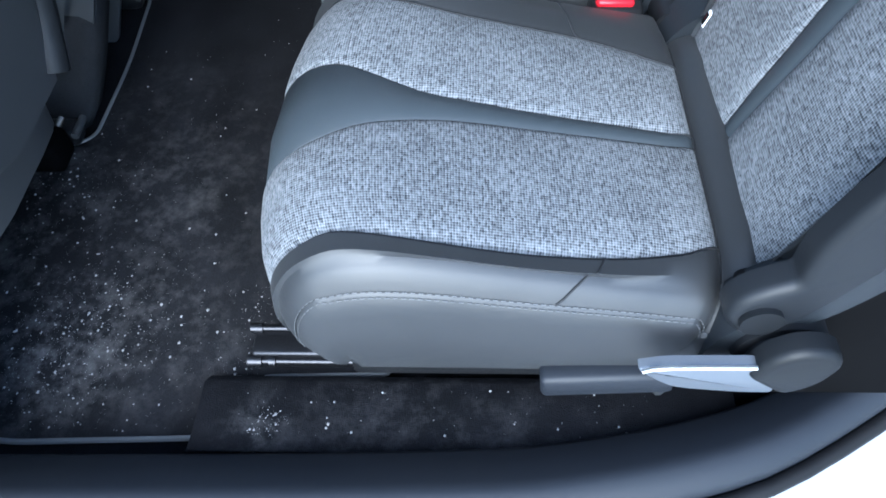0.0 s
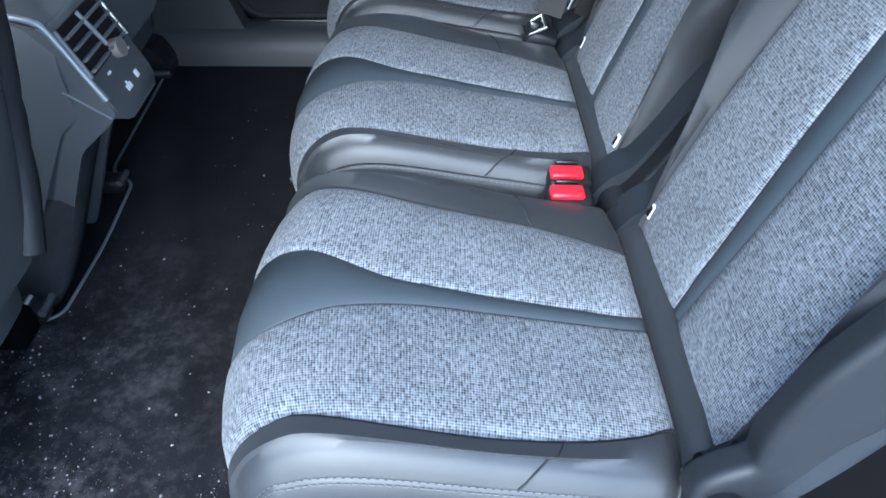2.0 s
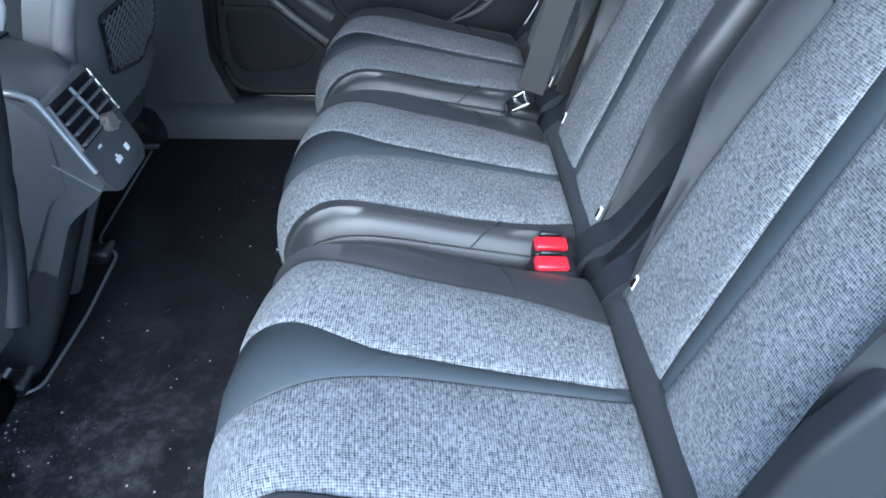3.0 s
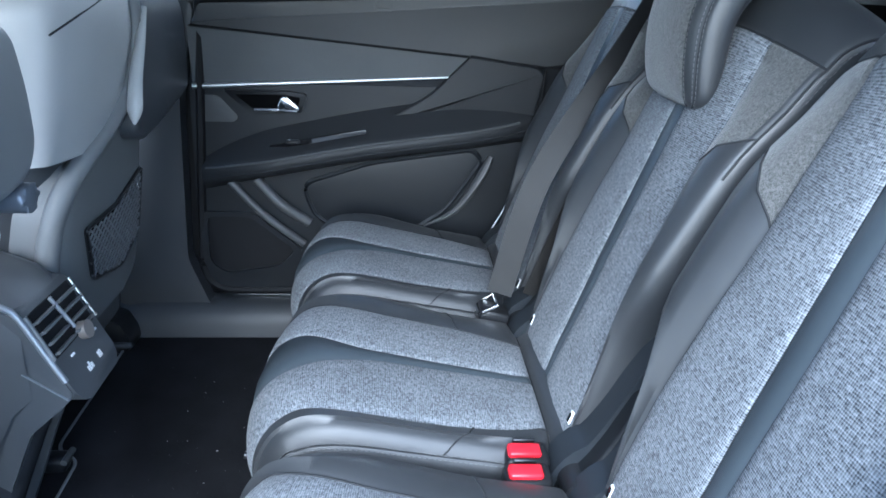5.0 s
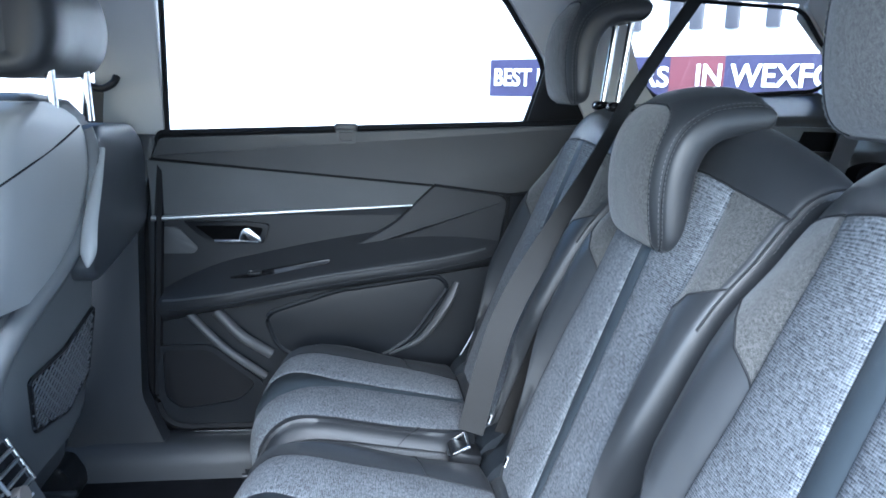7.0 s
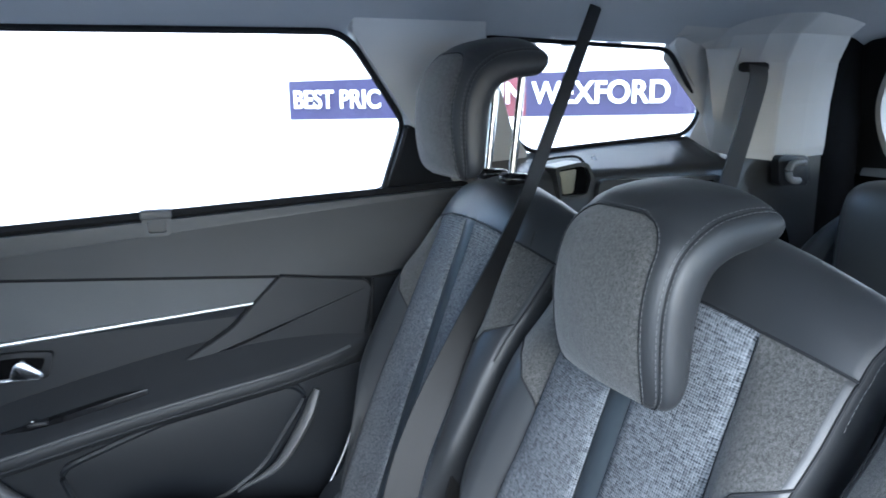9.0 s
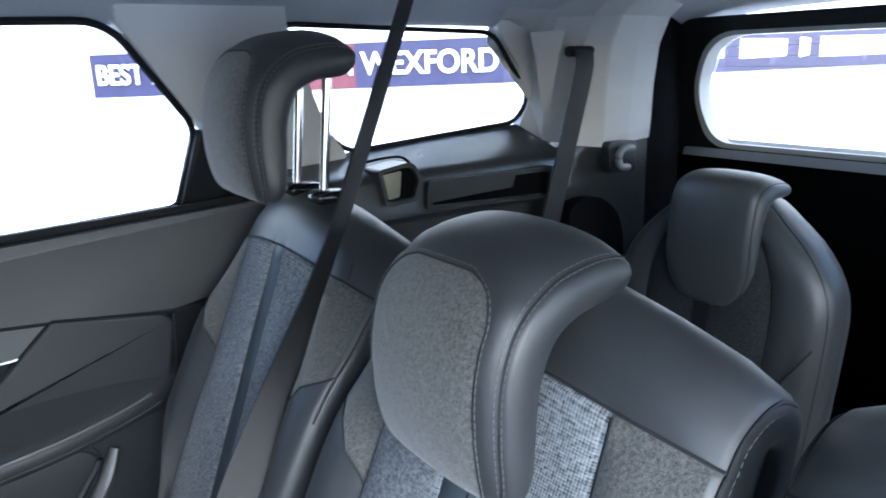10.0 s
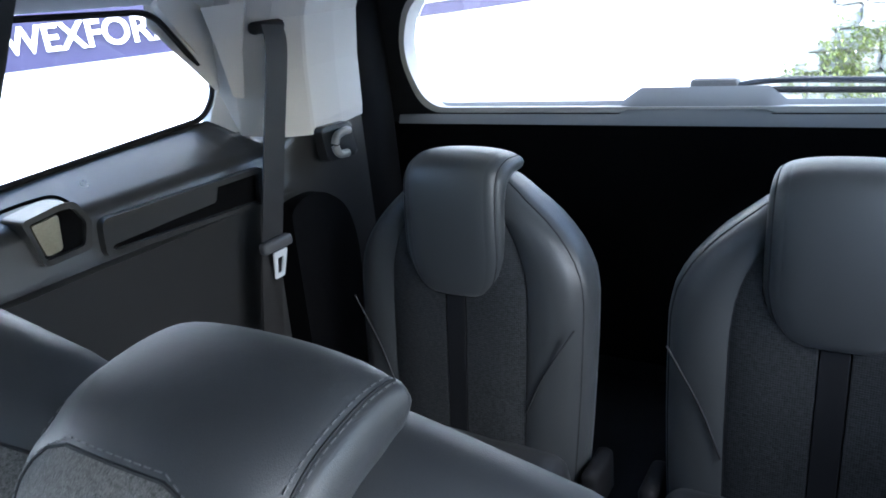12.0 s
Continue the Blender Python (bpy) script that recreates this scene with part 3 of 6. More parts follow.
def build_second_row_seat():
    seat = thing("passenger_seat", (0.28, 0, 0.03), "grey tweed and black leatherette second-row car seat", "car seat", "second-row seats")
    st = cushion_stations()
    nu = len(st)
    back_j = max(j for j, p in enumerate(CUSH) if p[0] <= 0.4695 and p[1] > 0.27)
    lea = 12 + 2  # stations of the bolster on each side

    def cm(i, j):
        i2 = min(i, nu - 2 - i)
        if j >= back_j or i2 < lea:
            return 0
        return 1 if i2 < lea + 7 else 2

    bm, grid = pad(CUSH, CUSH_SPINE, st, cm, close_bottom=True, plan=bow)
    cushion = part("cushion", bm, [LEATHER, FABRIC, STRIP], seat)
    # seams and stitches of the cushion
    sm = bmesh.new()
    th = bmesh.new()
    for i in (lea, nu - 1 - lea):
        tube([Vector(p) + Vector((0, 0, 0.001)) for p in grid[i][4:back_j + 1]], 0.0013, 5, sm)
    for i in (lea + 7, nu - 1 - lea - 7):
        tube(grid[i][4:back_j + 1], 0.0011, 5, sm)
    for i in (6, nu - 7):
        tube(grid[i][6:-4], 0.0016, 5, sm)
    for i in (5, 7, nu - 6, nu - 8):
        o = 0.0008 if i < 20 else -0.0008
        dashes([Vector(p) + Vector((0, -o, 0.0004)) for p in grid[i][8:-6]], th)
    tube([Vector(g[back_j]) + Vector((0, 0, 0.0015)) for g in grid[12:nu - 12]], 0.0016, 5, sm)
    # the cross seam on each bolster
    jx = min(range(20, len(CUSH)), key=lambda j: abs(CUSH[j][0] - 0.335))
    for idx in (range(7, lea + 1), range(nu - 1 - lea, nu - 7)):
        cut = []
        for i in idx:
            i2 = min(i, nu - 1 - i)
            f = 2.2 * (i2 - 7) / (lea - 7)
            a, f = int(f), f - int(f)
            cut.append(Vector(grid[i][jx - 1 + a]).lerp(Vector(grid[i][jx + a]), f) + Vector((0, 0, 0.0006)))
        tube(cut, 0.0012, 5, sm)
    part("seam", sm, SEAM, cushion)
    tagged(part("stitching", th, THREAD, cushion, "pale double stitching"), kind="stuff")

    # backrest
    prof = [Vector(p) for p in spline([(0.488, 0.262), (0.490, 0.288), (0.503, 0.330), (0.532, 0.410), (0.564, 0.500), (0.601, 0.600), (0.638, 0.700), (0.667, 0.775), (0.678, 0.800), (0.684, 0.808),
                                        (0.702, 0.832), (0.728, 0.848), (0.756, 0.850), (0.780, 0.834), (0.788, 0.796), (0.760, 0.700), (0.694, 0.510), (0.630, 0.340), (0.590, 0.275), (0.535, 0.248)], 5, closed=True)]
    nf = 9 * 5  # seam below the cap
    spine = medial(prof, [(0.545, 0.305), (0.583, 0.40), (0.655, 0.58), (0.714, 0.72), (0.745, 0.800)])
    w_tab = [(0.25, 0.152), (0.30, 0.166), (0.36, 0.171), (0.42, 0.174), (0.455, 0.184), (0.50, 0.203), (0.54, 0.207), (0.65, 0.210), (0.80, 0.206), (0.86, 0.198)]
    e_tab = [(0.25, 0.140), (0.29, 0.154), (0.34, 0.160), (0.42, 0.160), (0.52, 0.149), (0.63, 0.135), (0.82, 0.124)]
    lift_tab = [(0.30, 0.0), (0.42, 0.016), (0.54, 0.030), (0.64, 0.030), (0.74, 0.014), (0.81, 0.0)]

    def w(j):
        return lerp_table(w_tab, spine[j][1])

    def crown(x, y, z):
        """The upper corners of the backrest are set back."""
        u = abs(y) / 0.18
        top = max(0.0, min(1.0, (z - 0.79) / 0.05))
        return (0.024 * min(1.0, (abs(y) / 0.19) ** 3) * max(0.0, min(1.0, (z - 0.55) / 0.2)),
                top * (0.032 - 0.046 * u * u) - 0.014 * u * u * max(0.0, min(1.0, (z - 0.70) / 0.09)) * (1 - top))

    def e(j):
        return lerp_table(e_tab, prof[j][1])

    def sb(j):
        return lerp_table([(0.28, 0.0085), (0.36, 0.012), (0.50, 0.0165), (0.60, 0.0175)], prof[j][1])

    def lf(j):
        return lerp_table(lift_tab, prof[j][1]) if j <= nf else 0.0

    st = []
    for sgn in (-1, 1):
        side = [(1.0, 0.965), (0.82, 0.99), (0.64, 1.0), (0.46, 1.0), (0.30, 0.995), (0.14, 0.985), (0.06, 0.955)]
        a = [lambda j, k=k, m=m, s=sgn: (s * w(j) * m, k, lf(j)) for k, m in side]
        a += [
            lambda j, s=sgn: (s * (e(j) + (w(j) - e(j)) * 0.55), 0.0, lf(j)),
            lambda j, s=sgn: (s * (e(j) + (w(j) - e(j)) * 0.30), 0.0, lf(j) * 0.7 + 0.001),
            lambda j, s=sgn: (s * (e(j) + 0.005), 0.0, 0.002),
            lambda j, s=sgn: (s * e(j), 0.0, -0.003 if j <= nf else 0.0),
            lambda j, s=sgn: (s * (e(j) - 0.005), 0.0, 0.001),
            lambda j, s=sgn: (s * (e(j) - 0.02), 0.0, 0.003),
            lambda j, s=sgn: (s * (e(j) * 0.5 + 0.010), 0.0, 0.005),
            lambda j, s=sgn: (s * 0.030, 0.0, 0.003),
            lambda j, s=sgn: (s * (sb(j) + 0.0025), 0.0, 0.0012),
            lambda j, s=sgn: (s * sb(j), 0.0, -0.002 if j <= nf else 0.0),
            lambda j, s=sgn: (s * (sb(j) - 0.0025), 0.0, 0.0),
        ]
        st += a if sgn < 0 else [lambda j: (0.0, 0.0, 0.001)] + a[::-1]
    def calm(f):
        """No padding relief above the seam of the cap."""
        def g(j):
            y, k, off = f(j)
            return y, k, off * max(0.0, min(1.0, (nf + 1 - j) / 3.0))
        return g

    st = [calm(f) for f in st]
    nb = len(st)
    felt_j = min(range(nf), key=lambda j: abs(prof[j][1] - 0.637))

    def bmx(i, j):
        i2 = min(i, nb - 2 - i)
        if j >= nf:
            return 0
        if i2 < 10:
            return 3 if i2 >= 6 and j >= felt_j else 0
        return 1 if i2 < 16 else 2

    def lift_seam(i, j):
        """The seam between bolster and felt climbs towards the outer edge."""
        i2 = min(i, nb - 1 - i)
        if j > nf:
            return 0.0
        up = lerp_table([(0, 3.5), (5, 3.5), (10, 0.0), (99, 0.0)], i2)
        return up * max(0.0, 1 - abs(j - felt_j) / (10.0 if j < felt_j else 9.0))

    bm, grid = pad(prof, spine, st, bmx, closed_v=True, warp=lift_seam, plan=crown)
    back = part("backrest", bm, [LEATHER, FABRIC, STRIP, FELT], seat)
    sm = bmesh.new()
    for i in (10, nb - 11, 16, nb - 17):
        tube(grid[i][3:nf], 0.0012, 5, sm)
    tube([Vector(g[nf]) for g in grid[5:nb - 5]], 0.0015, 5, sm)
    for i in (5, nb - 6):
        tube(grid[i][25:nf + 20], 0.0017, 5, sm)
    for idx in (range(5, 11), range(nb - 11, nb - 5)):
        tube([Vector(grid[i][felt_j]) + Vector((-0.0005, 0, 0)) for i in idx], 0.0014, 5, sm)
    part("seam", sm, SEAM, back)
    th = bmesh.new()
    for i in (4, nb - 5):
        dashes([Vector(p) + Vector((-0.0008, 0, 0)) for p in grid[i][nf - 12:nf + 18]], th)
    tagged(part("stitching", th, THREAD, back, "pale stitching"), kind="stuff")
    # hinge covers and side wings at the foot of the backrest
    for s in (-1, 1):
        hc = tube([(0.515, s * 0.185, 0.245), (0.515, s * 0.214, 0.245)], 0.040, 24)
        tube([(0.515, s * 0.214, 0.245), (0.515, s * 0.220, 0.245)], 0.030, 24, hc)
        tube([(0.515, s * 0.220, 0.245), (0.515, s * 0.224, 0.245)], 0.014, 16, hc)
        part("hinge_cover", hc, DARK_TRIM, seat, "round black recliner cover")
        path = spline([(0.640, 0.478), (0.612, 0.455), (0.578, 0.400), (0.548, 0.340), (0.522, 0.298), (0.494, 0.276), (0.474, 0.240), (0.470, 0.205)], 4)
        rows = []
        for q, p in enumerate(path):
            f = q / (len(path) - 1)
            half, deep = 0.030 * min(1.0, 0.35 + f * 6) * (1 - 0.25 * f), 0.017
            d = (path[min(q + 1, len(path) - 1)] - path[max(q - 1, 0)]).normalized()
            nx, nz = d[1], -d[0]
            rows.append([(p[0] + nx * deep * (c if c < 0 else 1.6 * c), s * 0.184 + half * k, p[1] + nz * deep * (c if c < 0 else 1.6 * c)) for k, c in
                         ((-1.0, 0.9), (-1.0, 0.0), (-0.93, -0.55), (-0.72, -0.92), (-0.3, -1.0), (0.3, -1.0), (0.72, -0.92), (0.93, -0.55), (1.0, 0.0), (1.0, 0.9))])
        part("side_wing", sheet(rows, closed_v=True), WING, seat, "dark grey plastic side wing")
    # base frame and floor rails
    part("seat_base", rbox((0.30, 0, 0.112), (0.36, 0.32, 0.075), 0.01), PLASTIC, seat)
    for s in (-1, 1):
        rail = rbox((0.27, s * 0.117, 0.055), (0.54, 0.032, 0.035), 0.004)
        part("rail", rail, STEEL, seat, "black steel floor rail")
        for dy, r in ((0.100, 0.0040),):
            ex = tube([(0.0, s * dy, 0.074), (0.30, s * dy, 0.074)], r, 8)
            tube([(-0.004, s * dy, 0.074), (0.010, s * dy, 0.074)], r * 1.6, 8, ex)
            part("rail_rod", ex, STEEL, seat)
        rod = tube([(0.0, s * 0.136, 0.062), (0.52, s * 0.136, 0.062)], 0.0045, 8)
        tube([(-0.004, s * 0.136, 0.062), (0.012, s * 0.136, 0.062)], 0.0075, 8, rod)
        tube([(0.02, s * 0.136, 0.062), (0.028, s * 0.136, 0.062)], 0.0075, 8, rod)
        part("release_rod", rod, STEEL, seat)
    # headrest: a hooked pad that lies over the top of the backrest
    outer = [(0.633, 0.715), (0.614, 0.733), (0.603, 0.778), (0.604, 0.832), (0.620, 0.878), (0.658, 0.911), (0.704, 0.923), (0.742, 0.921), (0.763, 0.903)]
    inner = [(0.642, 0.715), (0.657, 0.731), (0.663, 0.778), (0.668, 0.818), (0.683, 0.848), (0.708, 0.861), (0.734, 0.864), (0.753, 0.868), (0.765, 0.885)]
    hr = hooked_pad(seat, outer, inner, 0.097, 0.012, [(0.0, 0.70), (0.012, 0.88), (0.035, 0.985), (0.06, 1.0), (0.19, 1.0), (0.30, 0.965)],
                    "hooked headrest with a grey felt face", felt=(0.004, 0.206))
    for s in (-1, 1):
        part("post", tube([(0.716, s * 0.042, 0.66), (0.740, s * 0.042, 0.89)], 0.0062, 12), CHROME, hr, "chrome headrest post")
        part("post_guide", rbox((0.741, s * 0.042, 0.884), (0.052, 0.036, 0.018), 0.008, m=pose(0, 0, 0, 0, 4, 0)), GLOSS, back, "black post guide")
    return seat


def raise_headrest(seat, dx, dz):
    for c in seat.children:
        if c.name.startswith("headrest"):
            c.location.x += dx
            c.location.z += dz


seat_mid = build_second_row_seat()
seat_near = copy_thing(seat_mid, pose(0.286, -PITCH, 0.03))
seat_far = copy_thing(seat_mid, pose(0.28, PITCH + 0.006, 0.03))
raise_headrest(seat_near, 0.012, 0.165)


def add_tag(seat, y):
    """Child-seat anchor tag in the lower corner of the backrest."""
    back = next(c for c in seat.children if c.name.startswith("backrest"))
    o = world_of(seat) - Vector((0.28, 0, 0.03))
    tg = part("anchor_tag", rbox(o + Vector((0.4955, y, 0.313)), (0.004, 0.009, 0.019), 0.0016, m=pose(0, 0, 0, 0, 18, 0)), WHITE, back, "small white-rimmed child-seat anchor tag")
    part("tag_print", rbox(o + Vector((0.4932, y, 0.3135)), (0.0022, 0.0058, 0.0135), 0.0008, m=pose(0, 0, 0, 0, 18, 0)), GLOSS, tg)


for seat, y in ((seat_mid, -0.147), (seat_mid, 0.147), (seat_near, 0.147), (seat_far, -0.147)):
    add_tag(seat, y)


def recline(seat, degrees):
    """Turns backrest and headrest about the hinge."""
    h = Vector((0.515, 0, 0.245)) - Vector((0.28, 0, 0.03))
    r = pose(0, 0, 0, 0, degrees, 0)
    for c in seat.children:
        if c.name.split(".")[0] in ("backrest", "headrest", "side_wing"):
            c.matrix_basis = Matrix.Translation((0.008, 0, 0)) @ Matrix.Translation(h) @ r @ Matrix.Translation(-h) @ c.matrix_basis


recline(seat_near, -1.2)
raise_headrest(seat_far, 0.012, 0.172)


# ---- floor, sills ----
def car_floor():
    bm = bmesh.new()
    grid = []
    for i in range(61):
        x = -1.1 + i * 0.05
        row = []
        for j in range(37):
            y0 = max(-0.70, sill_line(x))
            y = y0 + j * (0.70 - y0) / 36
            z = 0.0 if x < 0.62 else min(0.26, (x - 0.62) * 1.2)
            row.append((x, y, z + 0.002 * noise.noise((x * 9, y * 9, 0))))
        grid.append(row)
    sheet(grid, bm=bm)
    return solo("floor", bm, CARPET, "black loop-pile car floor carpet", "floor", kind="structure")


# floor mat with a cut-out round the console foot
mat_poly = round_poly([(0.16, -0.575), (0.16, 0.66), (-0.05, 0.68), (-0.36, 0.68), (-0.385, 0.62), (-0.375, 0.20), (-0.322, 0.165), (-0.312, -0.02), (-0.318, -0.18), (-0.345, -0.200), (-0.46, -0.215), (-0.50, -0.60), (-0.30, -0.665), (-0.02, -0.655), (0.0, -0.58)], [0.01, 0.01, 0.04, 0.04, 0.02, 0.03, 0.02, 0.05, 0.03, 0.02, 0.03, 0.05, 0.05, 0.03, 0.02])
floor_mat = thing("floor_mat", (-0.2, 0, 0.005), "black pile floor mat strewn with dried mud crumbs", "floor mat")
part("mat_top", slab(mat_poly, lambda a, b, d: (a, b, 0.017 - d), 0.012, 0.004), MAT_PILE, floor_mat)
part("edge_binding", tube([(a, b, 0.016) for a, b in mat_poly], 0.0036, 6, closed=True), CONSOLE, floor_mat, "black bound edge")

# near sill: carpet ledge, plastic tread, seal and painted body
bm = sheet([[(x, -0.585, 0.03), (x, -0.60, 0.046), (x, -0.665, 0.05), (x, -0.685, 0.055)] for x in [i * 0.05 for i in range(-1, 12)]])
solo("carpet_ledge", bm, CARPET, "black carpeted ledge beside the seat rail", "carpet", kind="structure")


def sill_line(x):
    return lerp_table([(-0.6, -0.70), (0.0, -0.692), (0.30, -0.682), (0.414, -0.666), (0.492, -0.649), (0.556, -0.629), (0.645, -0.585), (0.726, -0.537), (0.92, -0.42), (1.20, -0.25)], x)


def sill_z(x):
    return lerp_table([(-0.6, 0.078), (0.60, 0.080), (0.74, 0.095), (0.92, 0.20), (1.20, 0.42)], x)


car_floor()
xs = [-0.6 + i * 0.04 for i in range(46)]
bm = sheet([[(x, sill_line(x) + 0.010, sill_z(x) - 0.06), (x, sill_line(x), sill_z(x) - 0.012), (x, sill_line(x) - 0.006, sill_z(x) - 0.002), (x, sill_line(x) - 0.040, sill_z(x) + 0.012), (x, sill_line(x) - 0.046, sill_z(x) + 0.015),
             (x, sill_line(x) - 0.056, sill_z(x) + 0.015), (x, sill_line(x) - 0.076, sill_z(x) + 0.006), (x, sill_line(x) - 0.080, sill_z(x) - 0.002), (x, sill_line(x) - 0.082, sill_z(x) - 0.05)] for x in xs])
solo("sill_trim", bm, SILL, "dark grey plastic door sill trim", "sill trim", kind="structure")
solo("door_seal", tube([(x, sill_line(x) - 0.090, sill_z(x) - 0.020) for x in xs], 0.009, 8), RUBBER, "black rubber door seal", "seal", kind="structure")
bm = sheet([[(x, sill_line(x) - 0.094, sill_z(x) - 0.05), (x, sill_line(x) - 0.098, sill_z(x) - 0.03), (x, sill_line(x) - 0.142, sill_z(x) - 0.035), (x, sill_line(x) - 0.160, sill_z(x) - 0.06), (x, sill_line(x) - 0.175, sill_z(x) - 0.30)] for x in xs])
solo("body_sill", bm, BODY, "pale grey painted door opening of the car body", "car body", kind="structure")

# ---- far door ----
def door_y(z):
    """Inner face of the door leans in towards the window."""
    return 0.742 - max(0.0, z - 0.62) * 0.12


def on_door(proud=0.0):
    return lambda a, b, d: (a, door_y(b) - proud + d, b)


door = thing("door_1", (0.25, 0.75, 0.09), "closed black rear car door with chrome strip and armrest", "car door", kind="structure")
outline = round_poly([(-0.232, 0.10), (0.55, 0.10), (0.80, 0.40), (0.80, 0.84), (-0.175, 0.803)], [0.09, 0.1, 0.1, 0.02, 0.01], 8)
panel = slab(round_poly([(-0.232, 0.10), (0.55, 0.10), (0.80, 0.40), (0.80, 0.62), (-0.218, 0.62)], [0.09, 0.1, 0.1, 0.0, 0.0], 8), on_door(0.0), 0.05, 0.0)
part("door_panel", slab([(-0.218, 0.62), (0.80, 0.62), (0.80, 0.84), (-0.175, 0.803)], on_door(0.0), 0.05, 0.0, bm=panel), DOOR_SKIN, door)
part("door_gap_seal", tube([(a, door_y(b) + 0.002, b) for a, b in outline], 0.010, 6, closed=True), RUBBER, door, "black door gap seal")
part("belt_trim", slab(round_poly([(-0.195, 0.752), (0.046, 0.731), (0.42, 0.697), (0.60, 0.676), (0.79, 0.70), (0.79, 0.838), (0.63, 0.830), (-0.172, 0.795)], 0.008, 3), on_door(0.020), 0.02, 0.006), PLASTIC_GREY, door)
part("insert_panel", slab([(-0.205, 0.747), (0.046, 0.726), (0.42, 0.691), (0.374, 0.645), (0.043, 0.632), (-0.207, 0.620)], on_door(0.012), 0.012, 0.002), INSERT, door, "brown-grey woven insert")
part("chrome_strip", tube(spline([(-0.207, door_y(0.614) - 0.014, 0.6145), (0.043, door_y(0.627) - 0.014, 0.6275), (0.376, door_y(0.646) - 0.014, 0.646)], 6), 0.0062, 10, taper=lambda t: 1.0 - 0.65 * t), BRIGHT, door, "satin chrome strip")
rear_pad = round_poly([(0.425, 0.695), (0.585, 0.672), (0.600, 0.655), (0.582, 0.552), (0.45, 0.548), (0.30, 0.536), (0.16, 0.512), (0.26, 0.562), (0.335, 0.605), (0.372, 0.643)], [0.005, 0.02, 0.02, 0.01, 0.1, 0.1, 0.01, 0.1, 0.06, 0.02])
part("rear_pad", soft_slab(rear_pad, lambda a, b, d: (a, 0.722 - (b - 0.512) * 0.049 + d, b), 0.02, 0.006), PLASTIC_SOFT, door, "soft padded panel")
part("tweeter_patch", slab(round_poly([(-0.198, 0.593), (-0.155, 0.593), (-0.112, 0.545), (-0.120, 0.532), (-0.200, 0.532)], 0.01), on_door(0.004), 0.01, 0.002), PLASTIC_GREY, door)
bez = round_poly([(-0.142, 0.607), (0.005, 0.606), (0.05, 0.600), (0.036, 0.556), (-0.075, 0.552), (-0.09, 0.56)], 0.008)
bz = part("handle_bezel", slab(bez, on_door(0.011), 0.014, 0.003), DARK_TRIM, door, "gloss black handle bezel")
# flat black plate on the bezel stands for the recess's shade
part("handle_recess", slab(round_poly([(-0.115, 0.598), (0.000, 0.598), (0.036, 0.592), (0.024, 0.563), (-0.068, 0.560)], 0.006), on_door(0.0125), 0.01, 0.0), SHADE_BLACK, bz, "handle recess, its shade put into a black plate")
hnd = bmesh.new()
tube([(-0.072, door_y(0.565) - 0.012, 0.563), (-0.02, door_y(0.565) - 0.020, 0.564), (0.03, door_y(0.565) - 0.020, 0.568)], 0.005, 8, hnd)
merge(slab(round_poly([(-0.018, 0.566), (-0.008, 0.592), (0.004, 0.597), (0.034, 0.570), (0.030, 0.562)], 0.005), on_door(0.028), 0.02, 0.004), hnd)
part("door_handle", hnd, CHROME, door, "chrome door pull")


for line in ([(-0.197, 0.7495), (0.046, 0.7285), (0.42, 0.694)], [(0.424, 0.697), (0.59, 0.675), (0.70, 0.672)], [(0.372, 0.643), (0.335, 0.603), (0.26, 0.560), (0.16, 0.510)], [(0.60, 0.67), (0.594, 0.56)]):
    pts = spline([(a, door_y(b) - 0.018, b) for a, b in line], 6)
    part("panel_gap", tube(pts, 0.0032, 6), RUBBER, door)


# armrest: a shelf that grows out of the panel
def arm_row(x):
    top = lerp_table([(-0.22, 0.418), (-0.10, 0.452), (0.05, 0.486), (0.20, 0.516), (0.40, 0.545), (0.58, 0.560)], x)
    out = lerp_table([(-0.22, 0.004), (-0.14, 0.055), (-0.02, 0.085), (0.35, 0.085), (0.50, 0.06), (0.60, 0.02)], x)
    edge = top - lerp_table([(-0.22, 0.0), (0.0, 0.012), (0.4, 0.018), (0.6, 0.005)], x)
    y = 0.742
    return [(x, y, top + 0.012 + out * 0.45), (x, y - out * 0.35, top + 0.008 + out * 0.20), (x, y - out * 0.75, edge + 0.010), (x, y - out * 0.97, edge), (x, y - out, edge - 0.010), (x, y - out * 0.97, edge - 0.022),
            (x, y - out * 0.85, edge - 0.034), (x, y - out * 0.4, edge - 0.045), (x, y, edge - 0.055)]


xs = [-0.22 + 0.82 * i / 60 for i in range(61)]
rows = [arm_row(x) for x in xs]
arm = part("armrest", sheet(rows), PLASTIC_SOFT, door, "black stitched armrest")
part("seam", tube([(r[5][0], r[5][1] - 0.0005, r[5][2]) for r in rows[3:-3]], 0.0022, 5), SEAM, arm)
# edge highlight of the armrest, added as a paler tube
part("lip", tube([(r[3][0], r[3][1] - 0.001, r[3][2] + 0.001) for r in rows[2:-4]], 0.0026, 6), PLASTIC_GREY, arm, "armrest edge highlight as a paler grey line")
sw = slab(round_poly([(-0.08, 0), (0.10, 0), (0.15, 0.018), (0.02, 0.018)], 0.006), lambda a, b, d: (a + 0.04, 0.70 - b, 0.5 * (arm_row(a + 0.04)[1][2] + arm_row(a + 0.04)[2][2]) + 0.007 - d), 0.01, 0.002)
swp = part("switch_panel", sw, GLOSS, arm, "gloss black window switch panel")
part("window_switch", rbox((0.02, 0.685, 0.5 * (arm_row(0.02)[1][2] + arm_row(0.02)[2][2]) + 0.008), (0.03, 0.016, 0.008), 0.003), PLASTIC, swp)
